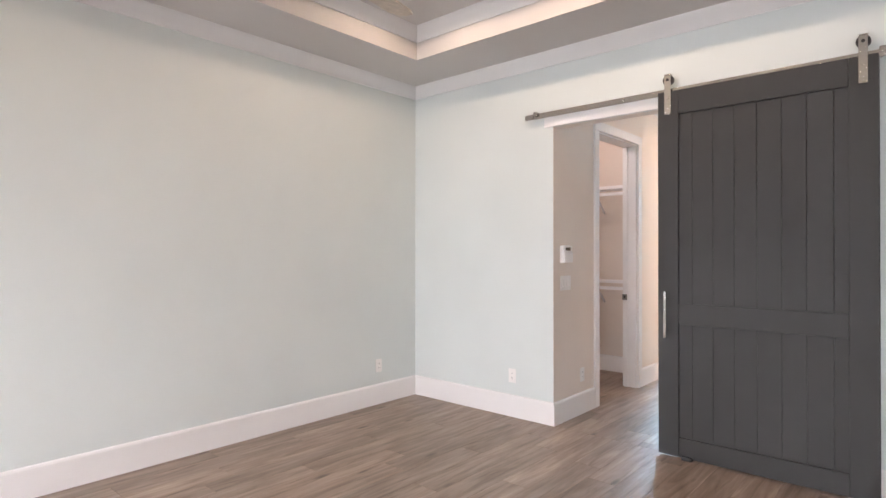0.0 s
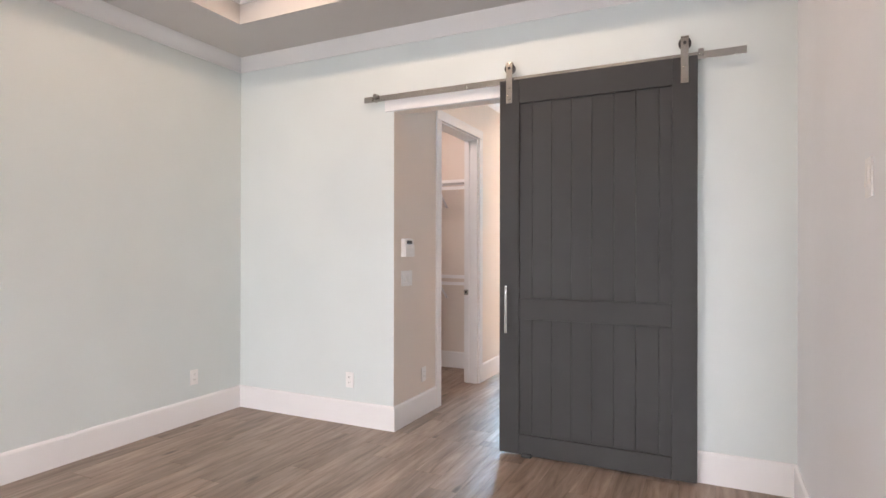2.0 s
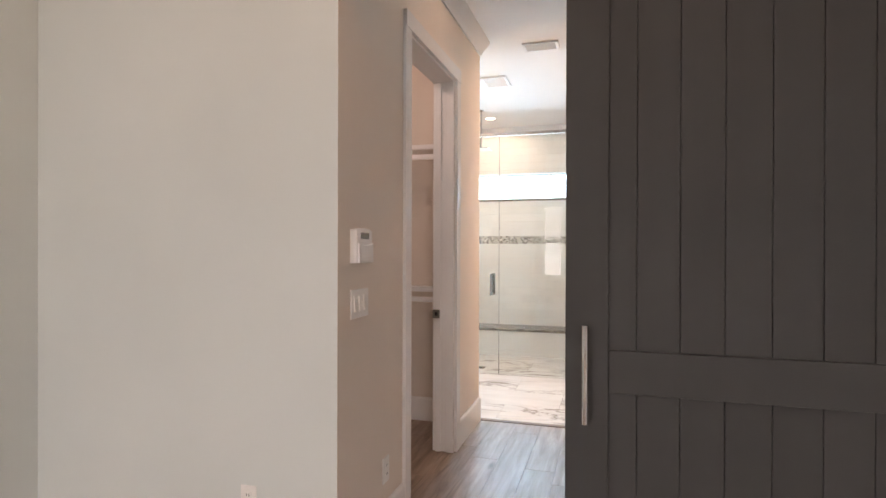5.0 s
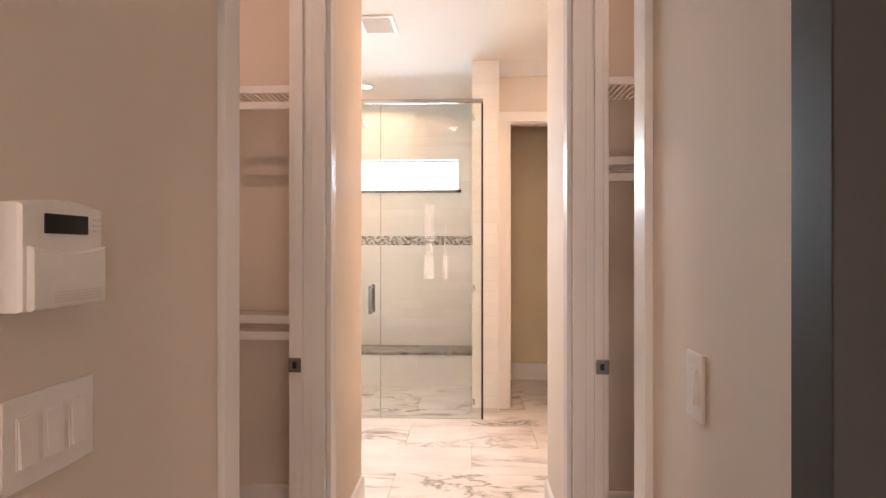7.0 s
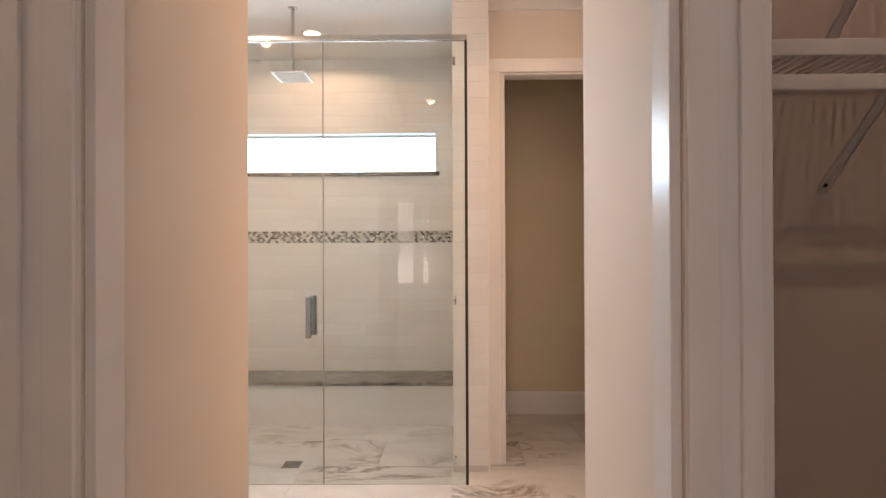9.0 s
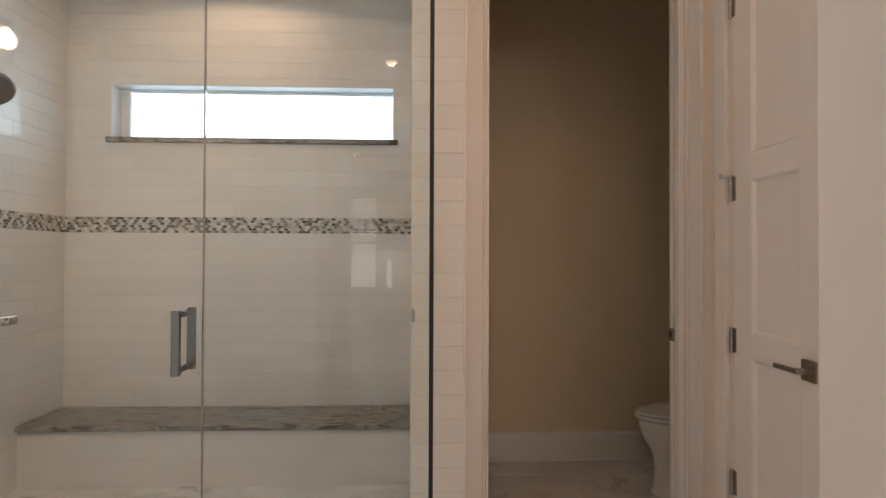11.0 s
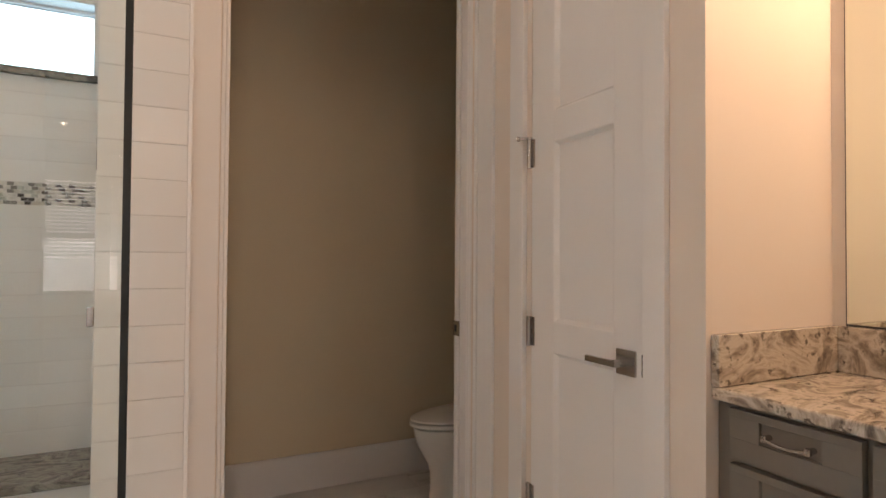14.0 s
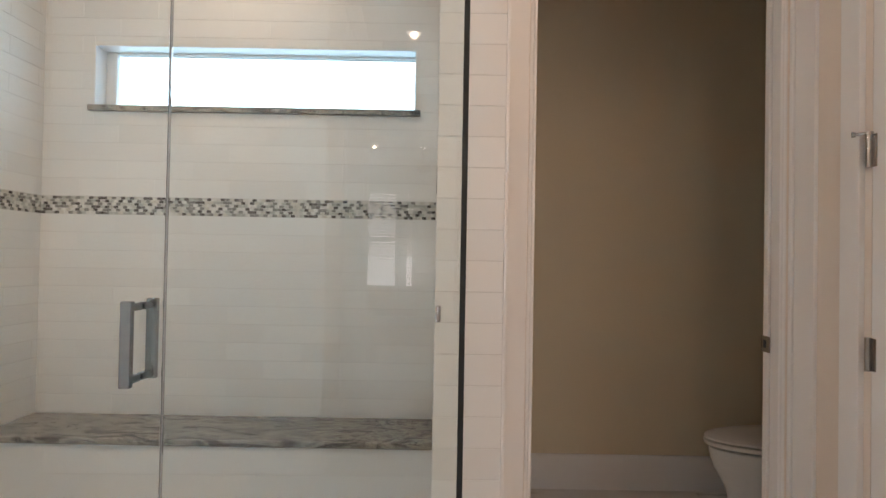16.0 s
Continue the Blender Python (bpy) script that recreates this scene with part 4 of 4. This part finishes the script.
def wall_head():
    root = thing("wall_shower_head", (SL, 8.42, 2.09), "round dark nickel shower head on a curved arm", "shower head")
    bm = bmesh.new()
    add_path_tube(bm, [(0, 0, 0), (0.04, 0, 0.0), (0.065, 0, 0.012), (0.09, 0, 0.04), (0.115, 0, 0.052), (0.138, 0, 0.04), (0.15, 0, 0.012)], 0.011)
    add_tube(bm, (0, 0, 0), (0.01, 0, 0), 0.028, 18)
    part(root, "arm", bm, BRONZE, True)
    bm = bmesh.new()
    m = Matrix.Translation((0.165, 0, -0.035)) @ Matrix.Rotation(radians(-30), 4, "Y") @ Matrix.Rotation(radians(-24), 4, "X")
    ring = lambda r, z: [m @ Vector((r * math.cos(k * math.pi / 16), r * math.sin(k * math.pi / 16), z)) for k in range(32)]
    add_loft(bm, [ring(0.098, -0.022), ring(0.106, -0.014), ring(0.104, -0.004), ring(0.07, 0.018), ring(0.022, 0.034), ring(0.016, 0.05)])
    part(root, "head", bm, BRONZE, True)


wall_head()


def drain():
    root = thing("shower_drain", (-2.571, 8.09, -0.001), "square steel shower drain in the floor", "drain")
    bm = bmesh.new()
    add_bevel_box(bm, -0.055, 0.055, -0.055, 0.055, 0, 0.004, 0.001)
    part(root, "plate", bm, NICKEL, True)
    bm = bmesh.new()
    for k in range(6):
        add_box(bm, -0.042, 0.042, -0.042 + k * 0.016, -0.036 + k * 0.016, 0.0038, 0.0046)
    part(root, "slots", bm, BLACK)


drain()

# ---- toilet ----


def toilet():
    # bowl points along its local -x
    root = thing("toilet", (0.675, 8.72, 0.0), "white porcelain toilet with the lid closed", "toilet")

    def oval(cx, rx, ry, z, n=40, front=1.0):
        out = []
        for k in range(n):
            a = 2 * math.pi * k / n
            c, s = math.cos(a), math.sin(a)
            fx = rx * (front if c < 0 else 1.0)
            out.append((cx + fx * c, ry * s * (1 - 0.10 * max(0, -c)), z))
        return out
    bm = bmesh.new()
    add_loft(bm, [oval(-0.62, 0.335, 0.116, 0.0), oval(-0.62, 0.337, 0.118, 0.012), oval(-0.62, 0.325, 0.110, 0.03), oval(-0.615, 0.320, 0.104, 0.11), oval(-0.615, 0.322, 0.106, 0.18), oval(-0.615, 0.334, 0.118, 0.225), oval(-0.615, 0.358, 0.142, 0.265),
                  oval(-0.615, 0.382, 0.167, 0.305), oval(-0.615, 0.395, 0.181, 0.345), oval(-0.62, 0.398, 0.185, 0.38), oval(-0.62, 0.396, 0.184, 0.393), oval(-0.62, 0.388, 0.178, 0.398)])
    part(root, "bowl", bm, PORCELAIN, True)
    bm = bmesh.new()
    add_loft(bm, [oval(-0.635, 0.392, 0.180, 0.404), oval(-0.635, 0.405, 0.189, 0.410), oval(-0.635, 0.405, 0.189, 0.420), oval(-0.635, 0.398, 0.184, 0.425)])
    part(root, "seat", bm, SEATMAT, True)
    bm = bmesh.new()
    add_loft(bm, [oval(-0.635, 0.388, 0.178, 0.4295), oval(-0.635, 0.403, 0.188, 0.434), oval(-0.635, 0.400, 0.186, 0.442), oval(-0.635, 0.36, 0.16, 0.450), oval(-0.635, 0.2, 0.09, 0.455)])
    part(root, "lid", bm, SEATMAT, True)
    bm = bmesh.new()
    add_bevel_box(bm, -0.215, -0.005, -0.21, 0.21, 0.38, 0.74, 0.02, 4)
    part(root, "tank", bm, PORCELAIN, True)
    bm = bmesh.new()
    add_bevel_box(bm, -0.225, -0.001, -0.22, 0.22, 0.742, 0.775, 0.012, 3)
    part(root, "tank_lid", bm, PORCELAIN, True)


toilet()

# ---- linen closet door ----


def linen_door():
    root = thing("linen_door", (LNX - 0.004, LD0 + 0.006, 0.008), "closed white three-panel closet door with a nickel lever", "door")
    w, h = LD1 - LD0 - 0.012, HEAD - 0.022
    p0, p1 = 0.101, 0.352
    bm = bmesh.new()
    add_bevel_box(bm, 0.0, 0.036, 0, p0, 0, h, 0.003)
    add_bevel_box(bm, 0.0, 0.036, p1, w, 0, h, 0.003)
    for z0, z1 in ((0, 0.20), (0.905, 0.993), (1.537, 1.627), (h - 0.12, h)):
        add_bevel_box(bm, 0.0003, 0.0357, p0 - 0.0005, p1 + 0.0005, z0, z1, 0.002)
    part(root, "frame", bm, TRIM, True)
    for z0, z1 in ((0.20, 0.905), (0.993, 1.537), (1.627, h - 0.12)):
        b = bmesh.new()
        rect = lambda x, d: [(x, p0 + d, z0 + d), (x, p1 - d, z0 + d), (x, p1 - d, z1 - d), (x, p0 + d, z1 - d)]
        add_loft(b, [rect(0.026, -0.001), rect(0.0008, -0.001), rect(0.0015, 0.002), rect(0.013, 0.013)])
        bmesh.ops.recalc_face_normals(b, faces=b.faces)
        part(root, "panel", b, TRIM)
    b = bmesh.new()
    ly, lz = 0.053, 0.925
    add_bevel_box(b, -0.008, 0.0, ly - 0.032, ly + 0.032, lz - 0.032, lz + 0.032, 0.002)
    add_tube(b, (-0.045, ly, lz), (-0.008, ly, lz), 0.010, 14)
    add_bevel_box(b, -0.052, -0.040, ly - 0.010, ly + 0.100, lz - 0.008, lz + 0.008, 0.003)
    part(root, "handle", b, NICKEL, True, "square nickel lever handle")
    b = bmesh.new()
    add_bevel_box(b, -0.003, 0.004, -0.0035, 0.004, lz - 0.028, lz + 0.028, 0.0015)
    part(root, "latch", b, NICKEL, True)
    for z in (0.433, 0.956, 1.515, 2.20):
        b = bmesh.new()
        add_tube(b, (-0.007, w + 0.004, z - 0.045), (-0.007, w + 0.004, z + 0.045), 0.0075, 12)
        for k in range(4):
            add_tube(b, (-0.007, w + 0.004, z - 0.045 + k * 0.03 - 0.001), (-0.007, w + 0.004, z - 0.045 + k * 0.03 + 0.001), 0.0085, 12)
        add_bevel_box(b, -0.0022, 0.0, w - 0.018, w + 0.02, z - 0.045, z + 0.045, 0.0008)
        if abs(z - 1.515) < 0.01:
            add_tube(b, (-0.007, w + 0.004, z + 0.045), (-0.007, w + 0.004, z + 0.052), 0.011, 12)
            add_tube(b, (-0.012, w + 0.006, z + 0.049), (-0.032, w + 0.026, z + 0.049), 0.004, 10)
            add_tube(b, (-0.030, w + 0.024, z + 0.049), (-0.036, w + 0.030, z + 0.049), 0.008, 12)
        part(root, "hinge", b, NICKEL, True, "nickel hinge")


linen_door()
doorway_trim("door_4", "y", LNX, -1, LD0, LD1, HEAD, 0.1, "white casing round the linen closet door", 0.07, 0.100, 0.024)
bm = bmesh.new()
add_bevel_box(bm, LNX - 0.014, LNX, 7.995, WCY - 0.023, 0, HEAD + 0.085, 0.003)
structure("trim_wc", bm, TRIM, "flat white trim board in the corner beside the toilet doorway", "trim", True)

# ---- vanity ----


def vanity():
    # local x: depth from the front (0) to the mirror wall, local y: away from the end wall (negative)
    front = -0.340
    root = thing("vanity", (front, VY, 0.0), "taupe painted vanity cabinet with drawers and a granite top", "vanity")
    dep, ln = VX - front, VY - HE - 0.002
    bm = bmesh.new()
    add_box(bm, 0.022, dep - 0.001, -ln, -0.001, 0.10, 0.890)
    add_box(bm, 0.085, dep - 0.001, -ln, -0.001, 0.0, 0.10)
    part(root, "body", bm, CAB)
    bm = bmesh.new()
    add_bevel_box(bm, -0.004, dep - 0.001, -ln, -0.001, 0.891, 0.918, 0.006, 3)
    part(root, "countertop", bm, GRANITE, True, "brown and cream granite top")
    bm = bmesh.new()
    add_bevel_box(bm, -0.004, dep - 0.001, -0.022, -0.001, 0.919, 1.030, 0.003)
    part(root, "side_splash", bm, GRANITE, True)
    bm = bmesh.new()
    add_bevel_box(bm, dep - 0.022, dep - 0.001, -ln, -0.023, 0.919, 1.030, 0.003)
    part(root, "back_splash", bm, GRANITE, True)

    def drawer(y1, y0, z0, z1, pull=True):
        b = bmesh.new()
        yy0, yy1 = -y0, -y1
        i0, i1, k0, k1 = yy0 + 0.066, yy1 - 0.066, z0 + 0.045, z1 - 0.016
        if not pull:
            i0, i1, k0, k1 = yy0 + 0.055, yy1 - 0.055, z0 + 0.055, z1 - 0.055
        for a in ((yy0, yy1, z0, k0), (yy0, yy1, k1, z1)):
            add_bevel_box(b, 0.002, 0.021, a[0], a[1], a[2], a[3], 0.002)
        for a in ((yy0, i0), (i1, yy1)):
            add_bevel_box(b, 0.0022, 0.0208, a[0], a[1], k0 - 0.001, k1 + 0.001, 0.002)
        add_box(b, 0.010, 0.020, i0 - 0.002, i1 + 0.002, k0 - 0.002, k1 + 0.002)
        d = part(root, "drawer_front" if pull else "cabinet_door", b, CAB, True)
        if pull:
            h = bmesh.new()
            zc, ym = (k0 + k1) / 2, (i0 + i1) / 2
            pts = [(-0.008 + 0.005 * (1 - (2 * t / 12 - 1) ** 2) * -1, ym - 0.042 + 0.084 * t / 12, zc - 0.004 - 0.005 * (1 - (2 * t / 12 - 1) ** 2)) for t in range(13)]
            add_path_tube(h, pts, 0.0036, 10)
            for y in (ym - 0.042, ym + 0.042):
                add_bevel_box(h, -0.013, -0.003, y - 0.0065, y + 0.0065, zc - 0.010, zc + 0.004, 0.003)
                add_tube(h, (-0.006, y, zc - 0.003), (0.011, y, zc - 0.003), 0.006, 10)
            q = new("handle", mesh_of("handle", h, NICKEL, True))
            q.parent = d
            tagged(q, "curved nickel pull")
    drawer(0.040, 0.290, 0.778, 0.882)
    drawer(0.040, 0.290, 0.570, 0.768)
    drawer(0.040, 0.290, 0.345, 0.560)
    drawer(0.040, 0.290, 0.115, 0.335)
    drawer(0.305, 0.64, 0.115, 0.882, False)
    drawer(0.65, 0.965, 0.115, 0.882, False)


vanity()


def mirror():
    root = thing("vanity_mirror", (VX - 0.001, VY - 0.037, 1.036), "large frameless wall mirror above the vanity", "mirror")
    bm = bmesh.new()
    add_box(bm, -0.006, 0, -0.93, 0, 0, 1.02)
    part(root, "glass", bm, MIRROR)
    bm = bmesh.new()
    add_box(bm, -0.010, 0, -0.93, 0, -0.005, -0.0005)
    add_box(bm, -0.0068, 0, 0.0003, 0.0018, -0.005, 1.02)
    part(root, "channel", bm, BLACK)


mirror()


def light_bar(at, turn, label, watts):
    """Three-bulb bar; it stands out along its local -y."""
    root = thing("vanity_light", at, label, "wall light", "vanity lights", turn)
    bm = bmesh.new()
    add_bevel_box(bm, -0.34, 0.34, -0.022, 0, -0.045, 0.045, 0.005)
    part(root, "back_plate", bm, NICKEL, True)
    for x in (-0.25, 0, 0.25):
        bm = bmesh.new()
        add_tube(bm, (x, -0.022, 0), (x, -0.075, 0), 0.012, 12)
        add_tube(bm, (x, -0.075, 0.03), (x, -0.075, -0.012), 0.024, 18)
        part(root, "socket", bm, NICKEL, True)
        bm = bmesh.new()
        ring = lambda r, z: [(x + r * math.cos(k * math.pi / 10), -0.075 + r * math.sin(k * math.pi / 10), z) for k in range(20)]
        add_loft(bm, [ring(0.014, -0.013), ring(0.022, -0.03), ring(0.029, -0.055), ring(0.028, -0.072), ring(0.019, -0.085), ring(0.006, -0.090)])
        b = part(root, "bulb", bm, BULBGLOW, True, "frosted lit bulb")
        b.visible_shadow = False
        p = Matrix.Translation(at) @ Matrix.Rotation(radians(turn), 4, "Z") @ Vector((x, -0.075, -0.075))
        aim = Matrix.Rotation(radians(turn), 4, "Z") @ Vector((0, -0.55, -1.0))
        # the metal socket keeps the light off the ceiling
        spot_lamp("bulb_light", p, p + aim, watts, WARM, 166, 0.045, 0.3)


light_bar((BL, 7.14, 2.425), 90, "three-bulb nickel vanity light, lit", BULB_W * 0.6)
light_bar((VX, 6.62, 2.35), -90, "three-bulb nickel vanity light, lit", BULB_W * 1.2)

# ---- outside ----
bm = bmesh.new()
add_box(bm, -300, 300, -300, 300, -0.5, -0.4)
structure("ground", bm, GRASS, "green lawn round the house", "ground")
bm = bmesh.new()
add_box(bm, -9, 4, 15.0, 15.05, 0.5, 12)
structure("backdrop", bm, SKYGLOW, "bright hazy sky beyond the shower window", "sky")
bm = bmesh.new()
add_box(bm, -16, 14, -14.05, -14.0, 1.1, 11)
structure("backdrop_south", bm, DAYGLOW, "bright overcast sky beyond the bedroom windows", "sky")

# ---- planks and tiles ----
piece_cache = {}


def piece(parent, name, mat, x0, x1, y0, y1, z0, z1, r=0.0006):
    """One bevelled piece; alike sizes share a mesh."""
    key = (name, mat.name, round(x1 - x0, 4), round(y1 - y0, 4), round(z1 - z0, 4))
    if key not in piece_cache:
        bm = bmesh.new()
        a, b, c = (x1 - x0) / 2, (y1 - y0) / 2, (z1 - z0) / 2
        add_box(bm, -a, a, -b, b, -c, c)
        bmesh.ops.bevel(bm, geom=list(bm.edges), offset=r, segments=1, affect="EDGES")
        piece_cache[key] = mesh_of(name, bm, mat)
    ob = new(name, piece_cache[key])
    ob.location = ((x0 + x1) / 2, (y0 + y1) / 2, (z0 + z1) / 2)
    ob.parent = parent
    return ob


def lay_planks(x0, x1, y0, y1, skip=None):
    w, ln = 0.183, 1.22
    k = 0
    x = LX
    while x > x0:
        x -= w
    while x < x1:
        off = ((k * 0.41 + 0.13 * (k % 3)) % 1.0) * ln
        y = y0 - off
        while y < y1:
            a, b = max(x, x0), min(x + w, x1)
            c, d = max(y, y0), min(y + ln, y1)
            if b - a > 0.012 and d - c > 0.012:
                piece(floor_wood, "plank", PLANK, a + 0.0004, b - 0.0004, c + 0.0004, d - 0.0004, -0.012, 0.0, 0.0012)
            y += ln
        x += w
        k += 1


lay_planks(LX, RW, BY, DY)
lay_planks(BL, RX, DY, HE)

# bath floor: large tiles in running bond
tw, tl, k = 0.46, 0.92, 0
y = HE + 0.04
while y < SB:
    x = -5.9 + (0.46 if k % 2 else 0.0) + 0.19
    while x < 0.7:
        a, b, c, d = max(x, SL), min(x + tl, 0.74), y, min(y + tw, SB)
        if b - a > 0.02 and d - c > 0.02:
            piece(floor_tile, "tile", MARBLE, a + 0.001, b - 0.001, c + 0.001, d - 0.001, -0.010, 0.0, 0.001)
        x += tl
    y += tw
    k += 1

# shower walls: glazed tile courses with a mosaic band
COURSE, TLEN, GAP = 0.0968, 0.406, 0.0025
Z_BAND0, Z_BAND1 = 1.409, 1.507


def courses():
    zs = []
    z = Z_BAND0
    while z > 0:
        zs.append((max(0, z - COURSE), z))
        z -= COURSE
    z = Z_BAND1
    while z < CZ:
        zs.append((z, min(CZ, z + COURSE)))
        z += COURSE
    return sorted(zs)


def tile_wall(parent, axis, c, out, a0, a1, hole=None, shift=0.0):
    for i, (z0, z1) in enumerate(courses()):
        if z1 - z0 < 0.02:
            continue
        a = a0 - (TLEN / 2 if i % 2 else 0) - shift
        while a < a1:
            p, q = max(a, a0), min(a + TLEN, a1)
            spans = [(p, q)]
            if hole and z1 > hole[2] + 0.001 and z0 < hole[3] - 0.001:
                spans = [(s, min(e, hole[0])) for s, e in spans if s < hole[0]] + [(max(s, hole[1]), e) for s, e in spans if e > hole[1]]
            lo, hi = z0, z1
            for s, e in spans:
                if e - s > 0.012:
                    if axis == "x":
                        piece(parent, "tile", TILE, s + 0.0002, e - 0.0002, min(c, c - out * 0.009), max(c, c - out * 0.009), lo + GAP / 2, hi - GAP / 2)
                    else:
                        piece(parent, "tile", TILE, min(c, c - out * 0.009), max(c, c - out * 0.009), s + 0.0002, e - 0.0002, lo + GAP / 2, hi - GAP / 2)
            if hole and hole[0] < (p + q) / 2 < hole[1]:
                for lo, hi in ((z0, min(z1, hole[2])), (max(z0, hole[3]), z1)):
                    if z1 > hole[2] and z0 < hole[3] and hi - lo > 0.012:
                        s, e = max(p, hole[0]), min(q, hole[1])
                        piece(parent, "tile", TILE, s + 0.0002, e - 0.0002, c, c + 0.009, lo + GAP / 2, hi - GAP / 2)
            a += TLEN


tile_wall(shower_back, "x", SB, -1, SL, SR, (W0, W1, WZ0 - 0.032, WZ1))
tile_wall(shower_left, "y", SL, 1, 7.80, SB)
tile_wall(shower_right, "y", SR, -1, TCY, SB)
# tiled end of the dividing wall, one tile wide
z = 1.394 - 14 * COURSE
while z < CZ - 0.01:
    piece(shower_right, "tile", TILE, SR + 0.002, TCX - 0.008, TCY - 0.004, TCY + 0.005, z + GAP / 2, min(z + COURSE, CZ) - GAP / 2)
    z += COURSE
piece(shower_right, "edge_trim", TRIM, TCX - 0.007, TCX + 0.003, TCY - 0.006, WCY - 0.02, 0.0, CZ)


def mosaic(parent, axis, c, out, a0, a1):
    rng = random.Random(5)
    bm = bmesh.new()
    rows, pitch = 6, 0.0162
    for r in range(rows):
        z = Z_BAND0 + 0.0008 + r * pitch
        a = a0 - (0.0125 if r % 2 else 0.0)
        last = False
        while a < a1 - 0.004:
            w = 0.0245
            e = min(a + w, a1)
            dark = rng.random() < (0.26 if last else 0.64)
            last = dark
            mi = rng.choices((2, 3, 4), (4, 5, 1))[0] if dark else rng.choices((0, 1, 4), (5, 3, 1.2))[0]
            q = c - out * 0.006
            lo, hi = min(c, q), max(c, q)
            if axis == "x":
                add_box(bm, max(a, a0) + 0.0008, e - 0.0008, lo, hi, z, z + pitch - 0.0016, mi)
            else:
                add_box(bm, lo, hi, max(a, a0) + 0.0008, e - 0.0008, z, z + pitch - 0.0016, mi)
            a = e
    ob = new("mosaic_band", mesh_of("mosaic_band", bm, MOSAIC))
    ob.parent = parent
    tagged(ob, "band of small grey, cream and brown mosaic tiles", kind="stuff")


mosaic(shower_back, "x", SB, -1, SL, SR)
mosaic(shower_left, "y", SL, 1, 7.80, SB)
mosaic(shower_right, "y", SR, -1, TCY, SB)
